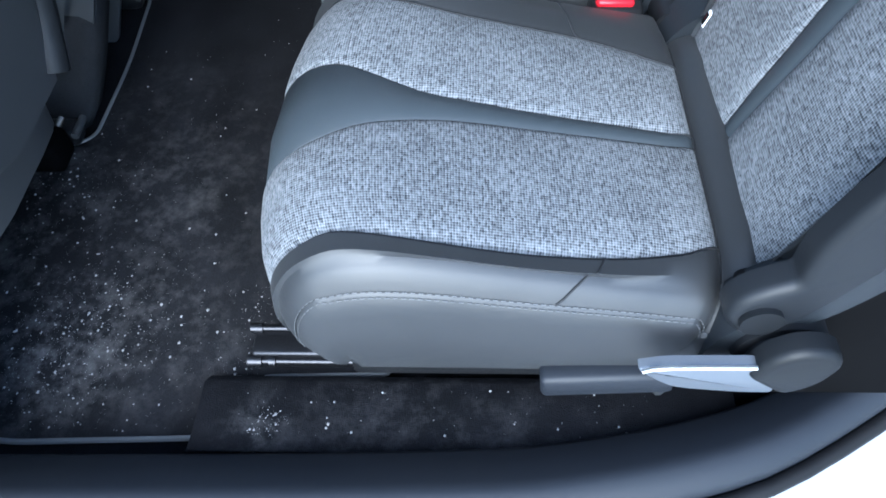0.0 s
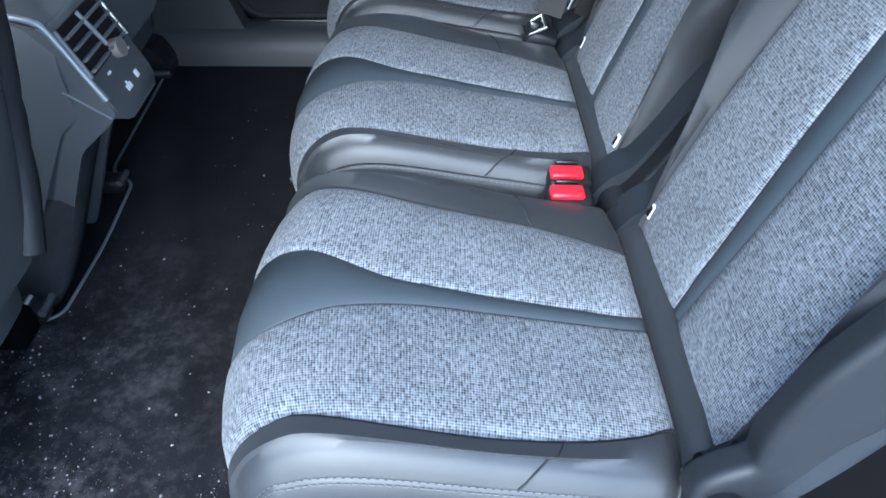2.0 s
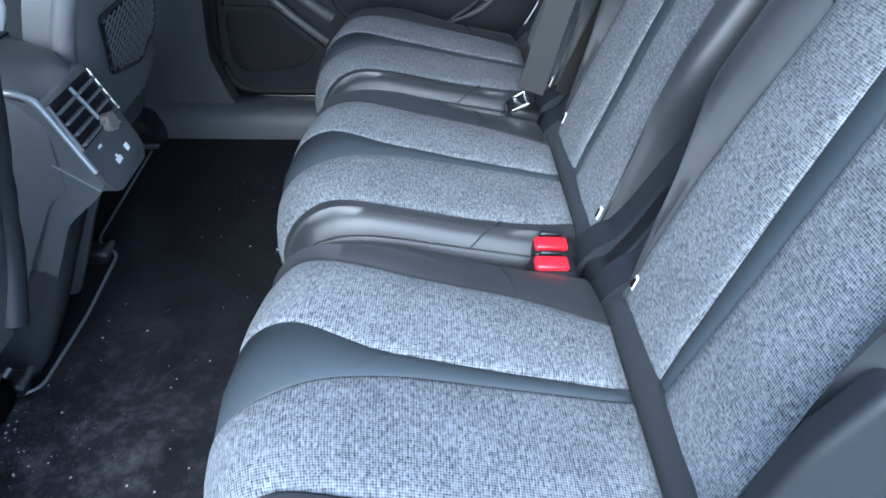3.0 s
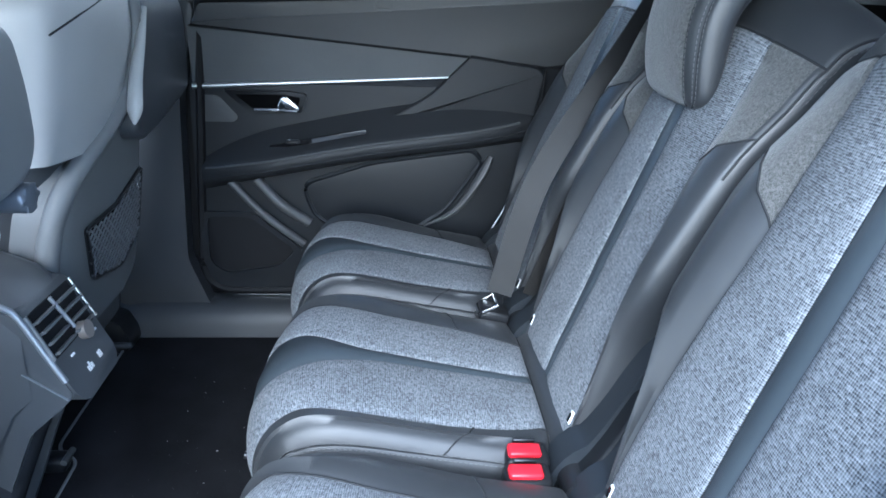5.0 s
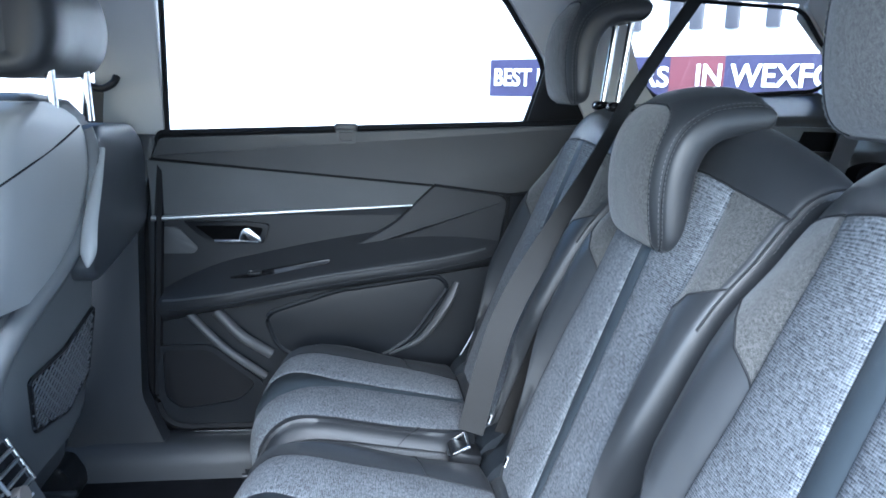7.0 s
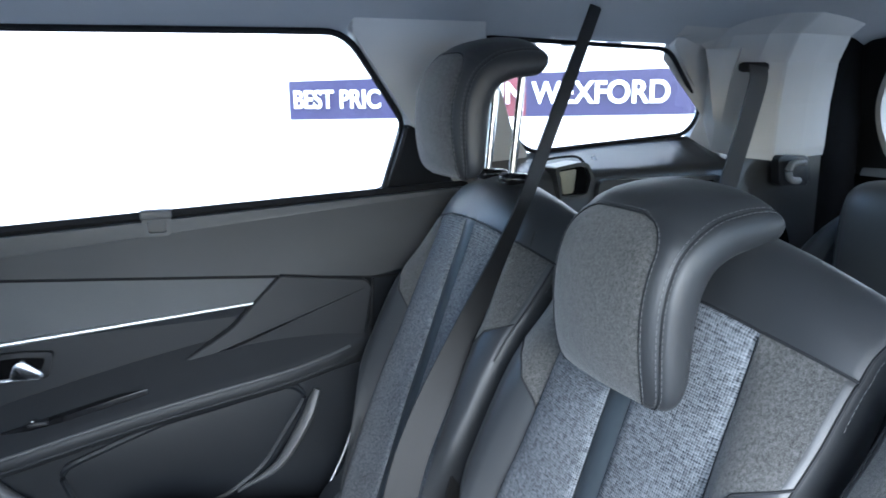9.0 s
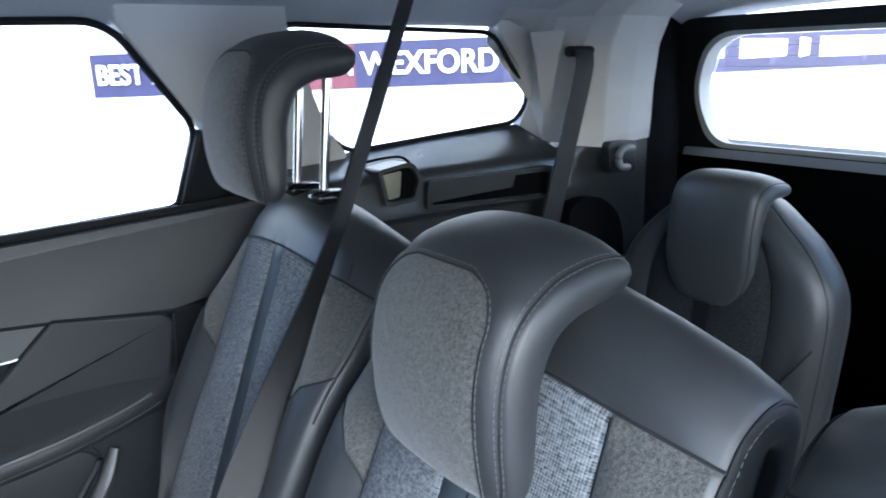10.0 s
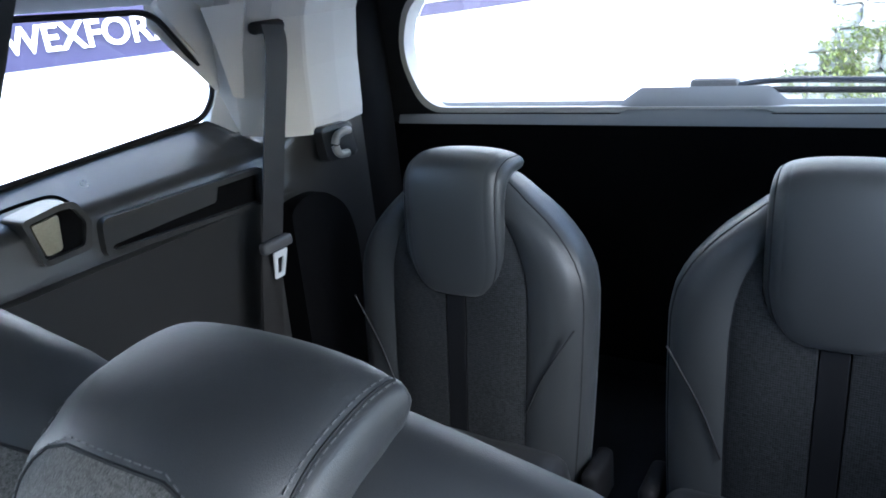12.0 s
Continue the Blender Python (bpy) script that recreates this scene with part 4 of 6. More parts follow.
part("switch_light", rbox((0.012, 0.684, 0.5 * (arm_row(0.02)[1][2] + arm_row(0.02)[2][2]) + 0.0125), (0.004, 0.003, 0.001), 0.0), WHITE, swp)
# lower pocket, bars, speaker
pock = round_poly([(0.03, 0.385), (0.20, 0.44), (0.44, 0.475), (0.466, 0.448), (0.378, 0.32), (0.30, 0.27), (0.14, 0.26), (0.06, 0.30)], 0.03)
part("pocket_panel", soft_slab(pock, on_door(0.006), 0.012, 0.004), DOOR_SKIN, door, "black moulded door pocket")
part("pocket_rim", tube([(a, door_y(b) - 0.005, b) for a, b in pock], 0.006, 6, closed=True), DOOR_SKIN, door)
grip = spline([(0.485, door_y(0.4) - 0.012, 0.46), (0.455, door_y(0.4) - 0.022, 0.40), (0.40, door_y(0.3) - 0.024, 0.325), (0.325, door_y(0.3) - 0.012, 0.282)], 6)
part("pocket_grip", tube(grip, 0.014, 8, flat=0.8, taper=lambda t: 0.35 + 0.65 * math.sin(math.pi * min(1, t + 0.12))), PLASTIC_GREY, door, "grey pocket edge")
for a, b, r in (((-0.142, 0.390), (0.030, 0.232), 0.010), ((-0.078, 0.394), (0.045, 0.288), 0.013)):
    pts = spline([(a[0], door_y(0.3) - 0.008, a[1]), ((a[0] + b[0]) / 2 - 0.004, door_y(0.3) - 0.020, (a[1] + b[1]) / 2 - 0.004), (b[0], door_y(0.3) - 0.012, b[1])], 6)
    part("diagonal_bar", tube(pts, r, 8), PLASTIC_GREY, door, "satin grey diagonal bar")
spk = round_poly([(-0.205, 0.300), (-0.10, 0.300), (0.008, 0.212), (-0.035, 0.170), (-0.165, 0.150), (-0.205, 0.18)], 0.02)
spk_o = round_poly([(-0.218, 0.312), (-0.095, 0.312), (0.028, 0.212), (-0.03, 0.152), (-0.170, 0.132), (-0.220, 0.17)], 0.02)
part("speaker_grille", slab(spk, on_door(0.002), 0.01, 0.002), RUBBER, door, "black speaker grille")
part("speaker_rim", ring(spk_o, spk, on_door(0.009), 0.012), DOOR_SKIN, door)


part("edge_strip", tube(spline([(0.548, 0.66, 0.445), (0.515, 0.66, 0.355), (0.463, 0.66, 0.258)], 5), 0.0016, 6), BRIGHT, door, "thin bright edge strip")


# ---- far side windows ----
def glass_y(z):
    return 0.752 - (z - 0.80) * 0.30


def side(proud=0.0):
    return lambda a, b, d: (a, glass_y(b) - proud + d, b)


win = round_poly([(-0.168, 0.798), (0.635, 0.834), (0.668, 0.960), (0.548, 1.118), (-0.140, 1.110)], [0.012, 0.015, 0.03, 0.04, 0.03])
window_1 = thing("window_1", (0.25, 0.74, 0.80), "closed rear side window with black rubber edge", "car window", kind="structure")
p = part("pane", slab(win, side(-0.012), 0.004, 0.0), GLASS, window_1, "clear glass", smooth=False)
p.visible_shadow = False
part("window_frame", tube([(a, glass_y(b) + 0.004, b) for a, b in win], 0.006, 6, closed=True), RUBBER, window_1, "thin black rubber frame")
part("blind_slot", slab([(-0.150, 0.806), (0.62, 0.838), (0.62, 0.832), (-0.150, 0.797)], lambda a, b, d: (a, 0.716 + d, b), 0.03, 0.002), PLASTIC, window_1, "roller blind slot")
clip = bmesh.new()
merge(ring(round_poly([(0.202, 0.822), (0.250, 0.822), (0.246, 0.788), (0.207, 0.788)], 0.006), round_poly([(0.210, 0.814), (0.242, 0.814), (0.239, 0.794), (0.213, 0.794)], 0.004), lambda a, b, d: (a, 0.690 + d, b), 0.010), clip)
merge(rbox((0.226, 0.700, 0.824), (0.05, 0.024, 0.016), 0.004), clip)
part("blind_tab", clip, PLASTIC_GREY, window_1, "grey roller blind pull tab")
qwin = round_poly([(0.80, 1.115), (1.235, 1.100), (1.352, 0.974), (1.326, 0.922), (0.935, 0.896), (0.884, 0.940)], [0.03, 0.03, 0.03, 0.03, 0.03, 0.03])


def qy(x, z):
    return 0.715 - (z - 0.90) * 0.22 - (x - 1.07) * 0.012


window_2 = thing("window_2", (1.07, 0.71, 0.90), "rear quarter window with black edge", "car window", kind="structure")
p = part("pane", slab(qwin, lambda a, b, d: (a, qy(a, b) + 0.006 + d, b), 0.004, 0.0), GLASS, window_2, "clear glass", smooth=False)
p.visible_shadow = False
part("window_frame", tube([(a, qy(a, b), b) for a, b in qwin], 0.005, 6, closed=True), RUBBER, window_2, "thin black rubber frame")


# pillars as plates round the openings
def plate(name, poly, y, thick, material, label, bevel=0.006, r=0.01):
    f = y if callable(y) else (lambda a, b: y)
    return solo(name, slab(round_poly(poly, r), lambda a, b, d: (a, f(a, b) + d, b), thick, bevel), material, label, "pillar trim", kind="structure")


plate("pillar_b_upper", [(-0.172, 0.80), (-0.150, 1.13), (-0.27, 1.13), (-0.31, 0.80)], lambda a, b: glass_y(b) - 0.012, 0.05, PILLAR, "pale grey upper centre pillar trim")
plate("pillar_b_lower", [(-0.185, 0.80), (-0.238, 0.58), (-0.252, 0.20), (-0.20, 0.09), (-0.12, 0.04), (-0.42, 0.02), (-0.40, 0.30), (-0.34, 0.80)], lambda a, b: 0.722 - max(0, 0.25 - b) * 0.25, 0.05, PILLAR_LOW, "black lower centre pillar trim", r=0.02)
plate("pillar_c_sail", [(0.636, 0.830), (0.666, 0.962), (0.735, 0.925), (0.79, 0.84)], lambda a, b: glass_y(b) - 0.010, 0.04, PLASTIC, "black sail panel behind the door glass")
plate("pillar_c", [(0.550, 1.125), (0.670, 0.965), (0.74, 0.90), (0.80, 0.80), (0.93, 0.89), (0.884, 0.942), (0.802, 1.118), (0.80, 1.16), (0.57, 1.16)], lambda a, b: 0.728 - max(0, b - 0.80) * 0.27, 0.05, PILLAR, "pale grey rear pillar trim")
plate("pillar_d_base", [(1.245, 1.107), (1.358, 0.980), (1.334, 0.914), (1.345, 0.880), (1.44, 0.880), (1.44, 1.13), (1.25, 1.13)], lambda a, b: qy(a, b) - 0.003, 0.02, PILLAR, "pale grey trim behind the quarter window", bevel=0.0, r=0.004)
# far sill
bm = sheet([[(x, 0.640, 0.0), (x, 0.648, 0.05), (x, 0.662, 0.085), (x, 0.690, 0.096), (x, 0.735, 0.092), (x, 0.76, 0.085), (x, 0.78, 0.0)] for x in [-1.0 + i * 0.1 for i in range(20)]])
solo("sill_trim", bm, PILLAR_LOW, "black plastic door sill trim", "sill trim", kind="structure")
bm = tube([(0.05, 0.715, 0.098), (0.0, 0.718, 0.099), (-0.14, 0.722, 0.099)], 0.002, 5)
solo("tread_strip", bm, CHROME, "thin bright sill tread strip", "sill trim", kind="structure")

# ---- roof ----
bm = bmesh.new()
grid = []
for i in range(41):
    x = -1.28 + 3.13 * i / 40
    zc = 1.180 - max(0, x - 1.0) ** 2 * 0.05 - max(0, -x - 0.1) ** 2 * 0.10
    row = []
    for j in range(41):
        t = -1 + j / 20
        y = 0.68 * t
        row.append((x, y, zc - 0.012 * t * t - 0.055 * abs(t) ** 9))
    grid.append(row)
sheet(grid, bm=bm)
sheet([[(x, y * 1.06, z + 0.045) for x, y, z in row] for row in grid], bm=bm)
solo("ceiling", bm, HEADLINER, "pale grey cloth headliner of the car roof", "headliner", kind="structure")


# ---- luggage area side trim ----
def side_trim():
    t = thing("side_trim", (1.2, 0.63, 0.25), "black plastic luggage side trim with tray and hook", "side trim", kind="structure")
    xs = [0.80 + 0.83 * i / 38 for i in range(39)]

    def row(x):
        inn = lerp_table([(0.8, 0.0), (1.33, 0.0), (1.46, 0.022), (1.75, 0.022)], x)
        top = lerp_table([(0.8, 0.885), (1.33, 0.918), (1.37, 0.885), (1.62, 0.885), (1.75, 0.87)], x)
        y0 = 0.722 - 0.02 * (x > 1.3)
        if x > 1.345:
            f = min(1.0, (x - 1.345) / 0.07)
            ys = [y0, 0.690 - inn, 0.632 - inn, 0.618 - inn, 0.612 - inn, 0.607 - inn, 0.602 - inn, 0.610 - inn, 0.636 - inn, 0.640 - inn, 0.642 - inn]
            zs = [top, top - 0.006, 0.868, 0.860, 0.848, 0.798, 0.788, 0.778, 0.768, 0.55, 0.26]
            return [(x, y + (0.607 - y) * f * (k > 0), z) for k, (y, z) in enumerate(zip(ys, zs))]
        return [(x, y0, top), (x, 0.700 - inn, top - 0.008), (x, 0.632 - inn, 0.868), (x, 0.618 - inn, 0.860), (x, 0.612 - inn, 0.848), (x, 0.607 - inn, 0.798), (x, 0.602 - inn, 0.788),
                (x, 0.610 - inn, 0.778), (x, 0.636 - inn, 0.768), (x, 0.640 - inn, 0.55), (x, 0.642 - inn, 0.26)]

    part("trim_panel", sheet([row(x) for x in xs]), TRIM_GREY, t)
    # long tray slot: a sunk grey back, black plate for the shaded gap along its foot and end
    slot = round_poly([(1.036, 0.838), (1.316, 0.833), (1.308, 0.788), (1.030, 0.801)], [0.010, 0.006, 0.006, 0.010])
    slot_o = round_poly([(1.026, 0.847), (1.326, 0.842), (1.318, 0.780), (1.020, 0.793)], [0.014, 0.008, 0.008, 0.014])
    pl = lambda a, b, d: (a, 0.603 + d, b)
    tray = part("tray_recess", slab(slot, pl, 0.012, 0.0), TRIM_GREY, t, "sunk back of the tray")
    part("tray_gap", slab(round_poly([(1.040, 0.806), (1.150, 0.809), (1.226, 0.810), (1.236, 0.836), (1.314, 0.832), (1.306, 0.789), (1.036, 0.8015)], [0.003, 0.01, 0.006, 0.004, 0.004, 0.004, 0.003]), lambda a, b, d: (a, 0.6015 + d, b), 0.004, 0.0), SHADE_BLACK, tray, "shaded gap of the tray as a black plate")
    part("tray_rim", ring(slot_o, slot, lambda a, b, d: (a, 0.595 + d, b), 0.014), TRIM_GREY, t)
    # luggage lamp in a sunk well under a thin hood line
    lo = round_poly([(0.925, 0.876), (0.978, 0.884), (0.998, 0.882), (1.014, 0.852), (1.003, 0.814), (0.938, 0.812)], 0.008)
    li = round_poly([(0.933, 0.870), (0.977, 0.876), (0.994, 0.874), (1.006, 0.851), (0.996, 0.822), (0.942, 0.820)], 0.006)
    lam = part("lamp_housing", ring(lo, li, lambda a, b, d: (a, 0.596 + d, b), 0.05), TRIM_GREY, t, "black lamp housing")
    # the well's shade is a flat black plate
    part("lamp_well", slab(li, lambda a, b, d: (a, 0.603 + d, b), 0.01, 0.0), SHADE_BLACK, lam, "lamp well, its shade put into a black plate")
    part("lamp_lens", slab(round_poly([(0.936, 0.867), (0.974, 0.871), (0.968, 0.826), (0.945, 0.824)], 0.004), lambda a, b, d: (a, 0.598 + 0.05 * (a - 0.938) + d, b), 0.006, 0.001), LENS, lam, "yellowish luggage lamp lens")
    part("hood_line", tube(spline([(0.915, 0.628, 0.888), (0.950, 0.612, 0.894), (0.978, 0.602, 0.893), (1.000, 0.600, 0.872)], 5), 0.0025, 6), SHADE_BLACK, lam, "dark hood line over the lamp")
    # black plate for the shade in the rounded opening behind the belt
    part("belt_opening", slab(round_poly([(1.352, 0.30), (1.362, 0.752), (1.400, 0.768), (1.450, 0.766), (1.512, 0.724), (1.532, 0.650), (1.515, 0.30)], [0.01, 0.02, 0.03, 0.04, 0.04, 0.06, 0.01]), lambda a, b, d: (a, 0.583 + d, b), 0.05, 0.0), SHADE_BLACK, t, "rounded opening behind the belt, its shade put into a black plate")
    # bag hook
    hk = tube(spline([(1.520, 0.560, 0.862), (1.495, 0.548, 0.866), (1.470, 0.546, 0.862), (1.462, 0.546, 0.846), (1.470, 0.546, 0.830), (1.495, 0.548, 0.826)], 5), 0.0075, 8)
    part("bag_hook", hk, CONSOLE, t, "grey plastic bag hook")
    part("hook_plate", slab(round_poly([(1.452, 0.880), (1.54, 0.876), (1.55, 0.812), (1.460, 0.815)], 0.012), lambda a, b, d: (a, 0.566 + d, b), 0.02, 0.004), PLASTIC, t)
    return t


side_trim()
# rear pillar trim, bulging round the belt guide
rows = []
for x, inn, low in ((1.236, 0.686, 1.100), (1.30, 0.684, 1.032), (1.348, 0.681, 0.978), (1.358, 0.660, 0.905), (1.400, 0.606, 0.894), (1.448, 0.583, 0.888), (1.455, 0.581, 0.888), (1.540, 0.588, 0.890), (1.626, 0.602, 0.892)):
    rows.append([(x, inn + 0.003, low - 0.02), (x, inn, low), (x, inn - 0.004, low + (1.13 - low) * 0.4), (x, inn - 0.015, low + (1.13 - low) * 0.75), (x, inn - 0.04, 1.125), (x, inn - 0.09, 1.160)])
solo("pillar_d", sheet(rows), PILLAR, "pale grey faceted luggage pillar trim", "pillar trim", kind="structure", smooth=False)
rows = [[(x, y, z) for z in (0.26, 0.80, 0.90, 1.0, 1.08, 1.16)] for x, y in ((1.61, 0.612), (1.632, 0.604), (1.70, 0.622), (1.80, 0.655), (1.85, 0.69))]
rows = [[(x, y - 0.10 * max(0.0, z - 0.9) ** 1.5, z) for x, y, z in r] for r in rows]
solo("tailgate_jamb", sheet(rows), SHADE_BLACK, "black jamb beside the tailgate opening", "trim", kind="structure")
# cloth-covered belt housing on the pillar
rows = [[(1.338, 0.642, 0.955), (1.352, 0.632, 0.950), (1.362, 0.650, 0.955)], [(1.322, 0.640, 1.03), (1.348, 0.612, 1.03), (1.372, 0.640, 1.03)], [(1.300, 0.635, 1.098), (1.345, 0.585, 1.100), (1.385, 0.62, 1.100)]]
solo("belt_housing", sheet(rows), PILLAR, "pale grey moulded belt outlet on the pillar", "pillar trim", kind="structure")

# ---- tailgate ----
def tailgate():
    t = thing("tailgate", (1.85, 0, 0.30), "closed black tailgate with rear window", "tailgate", kind="structure")
    lean = lambda b: -0.30 * max(0.0, b - 0.84)
    o = round_poly([(-0.76, 0.80), (0.76, 0.80), (0.735, 0.96), (0.665, 1.125), (-0.665, 1.125), (-0.735, 0.96)], [0.01, 0.01, 0.1, 0.09, 0.09, 0.1], 6)
    w = round_poly([(-0.605, 0.843), (0.585, 0.843), (0.616, 0.96), (0.555, 1.085), (-0.575, 1.085), (-0.640, 0.96)], [0.05, 0.05, 0.1, 0.08, 0.08, 0.1], 6)
    w2 = round_poly([(-0.615, 0.832), (0.600, 0.832), (0.629, 0.96), (0.565, 1.094), (-0.588, 1.094), (-0.655, 0.96)], [0.05, 0.05, 0.1, 0.08, 0.08, 0.1], 6)
    part("bezel", ring(o, w2, lambda a, b, d: (1.835 + lean(b) + d, a, b), 0.03), PLASTIC, t, "black window surround")
    part("reveal", ring(w2, w, lambda a, b, d: (1.837 + lean(b) + d * 2.2, a, b), 0.02), PILLAR, t, "pale inner reveal")
    win_t = thing("window_3", (1.90, 0, 0.84), "rear window of the tailgate", "car window", kind="structure")
    p = part("pane", slab(w, lambda a, b, d: (1.885 + lean(b) + d, a, b), 0.004, 0.0), GLASS, win_t, "clear glass", smooth=False)
    p.visible_shadow = False
    hm = bmesh.new()
    for k in range(9):
        z = 0.885 + k * 0.022
        tube([(1.884 + lean(z), -0.58, z), (1.884 + lean(z), 0.58, z)], 0.0004, 4, hm)
    part("heater_line", hm, mat("heater_wire", (0.35, 0.3, 0.25), 0.6), win_t, "fine heater lines")
    # grey ledge under the window, with a raised wiper motor cover
    led = [(-0.66, 0.0), (-0.135, 0.0), (-0.105, 0.024), (0.12, 0.024), (0.155, 0.0), (0.66, 0.0)]
    rows = [[(1.875, y, 0.846 + h), (1.868, y, 0.850 + h), (1.842, y, 0.838 + h * 0.5), (1.830, y, 0.824), (1.825, y, 0.810)] for y, h in led]
    part("ledge", sheet(rows), LEDGE, t, "grey ledge with motor cover")
    # lining blackened: shade behind the third row put into its colour
    part("lining", slab([(-0.72, 0.30), (0.72, 0.30), (0.74, 0.812), (-0.74, 0.812)], lambda a, b, d: (1.828 + d, a, b), 0.05, 0.006), SHADE_BLACK, t, "tailgate lining with the luggage area's shade in its black")
    return t


tailgate()
wip = thing("rear_wiper", (1.95, -0.2, 0.85), "black rear wiper at rest on the glass", "wiper")
part("arm", tube(spline([(1.935, -0.02, 0.862), (1.94, -0.12, 0.872), (1.94, -0.35, 0.866)], 5), 0.010, 8, flat=0.6), PLASTIC, wip)
part("blade", tube([(1.928, -0.06, 0.858), (1.925, -0.45, 0.852)], 0.006, 6), RUBBER, wip)
part("cap", rbox((1.94, 0.0, 0.868), (0.03, 0.09, 0.02), 0.008), PLASTIC_GREY, wip)


# ---- third row ----
def build_third_row_seat():
    seat = thing("third_row_seat", (1.40, 0.280, 0.26), "black upright third-row seat with capped headrest", "car seat", "third-row seats")
    Y = 0.280
    wt = [(0.24, 0.200), (0.50, 0.214), (0.62, 0.216), (0.665, 0.210), (0.70, 0.194), (0.74, 0.162), (0.775, 0.122), (0.80, 0.088), (0.812, 0.055)]
    fx = [(0.24, 1.335), (0.45, 1.362), (0.62, 1.386), (0.74, 1.402), (0.80, 1.412), (0.812, 1.420)]
    # (across, depth) of the half section: face, seams, bolster edge, side, back
    sec = [(0.0, 0.0), (0.075, 0.0), (0.083, 0.004), (0.09, 0.0), (0.30, -0.003), (0.55, 0.002), (0.575, 0.006), (0.60, 0.002), (0.75, 0.0), (0.88, 0.010), (0.945, 0.022), (0.955, 0.027), (0.965, 0.028), (0.99, 0.045), (1.0, 0.065), (0.985, 0.085), (0.93, 0.095), (0.0, 0.098)]
    zs = [0.24, 0.32, 0.40, 0.48, 0.55, 0.60, 0.63, 0.65, 0.67, 0.69, 0.71, 0.73, 0.75, 0.765, 0.78, 0.792, 0.802, 0.808, 0.812]
    grid = []
    for y, d, i in [(y, d, i) for i, (y, d) in enumerate(sec)] + [(-y, d, -i) for i, (y, d) in reversed(list(enumerate(sec))) if 0 < i < len(sec) - 1]:
        grid.append([(lerp_table(fx, z) + d * (1 - 0.35 * max(0.0, (z - 0.74) / 0.072) ** 2) + 0.02 * max(0.0, (z - 0.77) / 0.042) ** 2, Y + y * lerp_table(wt, z), z) for z in zs])
    m = len(grid)

    def mm(i, j):
        i2 = min(i, m - 1 - i)
        return 2 if i2 < 2 else (1 if i2 < 6 else 0)

    bm = sheet(grid, mm, closed_u=True, uvs=[[(p[1], p[2]) for p in r] for r in grid])
    bm.verts.ensure_lookup_table()
    bm.faces.new([bm.verts[i * len(zs) + len(zs) - 1] for i in range(m)])
    back = part("backrest", bm, [LEATHER_MATT, DARK_FABRIC, DARK_TRIM], seat)
    for i in (11, m - 11, 6, m - 6):
        part("seam", tube(grid[i][1:-2], 0.0014, 5), SEAM, back)
    for s in (-1, 1):
        cut = spline([(1.354 + 0.128 * (z - 0.40), Y + s * y, z) for y, z in ((0.124, 0.45), (0.155, 0.52), (0.203, 0.60))], 4)
        part("seam", tube(cut, 0.0016, 5), SEAM, back)
    outer = [(1.390, 0.622), (1.377, 0.640), (1.372, 0.700), (1.376, 0.780), (1.390, 0.836), (1.425, 0.853), (1.468, 0.851), (1.490, 0.841)]
    inner = [(1.398, 0.622), (1.408, 0.640), (1.413, 0.700), (1.417, 0.765), (1.428, 0.798), (1.452, 0.811), (1.476, 0.812), (1.491, 0.819)]
    hooked_pad(seat, outer, inner, 0.089, Y, [(0.0, 0.42), (0.02, 0.72), (0.05, 0.92), (0.09, 1.0), (0.4, 1.0)], "black capped headrest", skin=LEATHER_MATT)
    part("cushion", rbox((1.21, Y, 0.33), (0.34, 0.40, 0.13), 0.04, 4), LEATHER, seat)
    for s in (-1, 1):
        part("hinge", rbox((1.40, Y + s * 0.225, 0.325), (0.09, 0.030, 0.08), 0.012), RUBBER, seat)
    return seat


DARK_FABRIC = woven("dark_woven_fabric", (0.007, 0.008, 0.009), (0.034, 0.0365, 0.039), 0.003)
third = build_third_row_seat()
copy_thing(third, pose(1.40, -0.260, 0.26))


# ---- belts ----
def ribbon(pts, width, across, bm=None, thick=0.0014):
    """Webbing along a line; across: the direction of its width at each point."""
    bm = bm or bmesh.new()
    pts = [Vector(p) for p in pts]
    top, bot = [], []
    for i, p in enumerate(pts):
        d = (pts[min(i + 1, len(pts) - 1)] - pts[max(i - 1, 0)]).normalized()
        a = Vector(across[min(i, len(across) - 1)])
        a = (a - d * a.dot(d)).normalized() * (width(i / (len(pts) - 1)) if callable(width) else width) / 2
        nn = d.cross(a).normalized() * thick
        top.append([p - a + nn, p + nn * 1.2, p + a + nn])
        bot.append([p - a - nn, p - nn * 1.2, p + a - nn])
    n = len(pts)
    ring_rows = [[top[i][0], top[i][1], top[i][2], bot[i][2], bot[i][1], bot[i][0]] for i in range(n)]
    sheet(ring_rows, closed_v=True, bm=bm)
    return bm


rb = thing("luggage_seat_belt", (1.33, 0.56, 0.45), "black third-row seat belt hanging from the pillar", "seat belt")
pts = spline([(1.372, 0.562, 1.062), (1.366, 0.556, 1.02), (1.335, 0.566, 0.88), (1.288, 0.568, 0.71), (1.262, 0.572, 0.58), (1.245, 0.578, 0.46)], 6)
part("webbing", ribbon(pts, 0.047, [(1, 0, 0)] * 40), WEB, rb, "black webbing")
slot = rbox((1.372, 0.574, 1.060), (0.072, 0.02, 0.020), 0.008)
part("guide_slot", slot, RUBBER, rb, "black belt guide slot")
part("tongue_grip", rbox((1.288, 0.556, 0.722), (0.066, 0.018, 0.020), 0.006), PLASTIC_GREY, rb, "grey tongue grip")
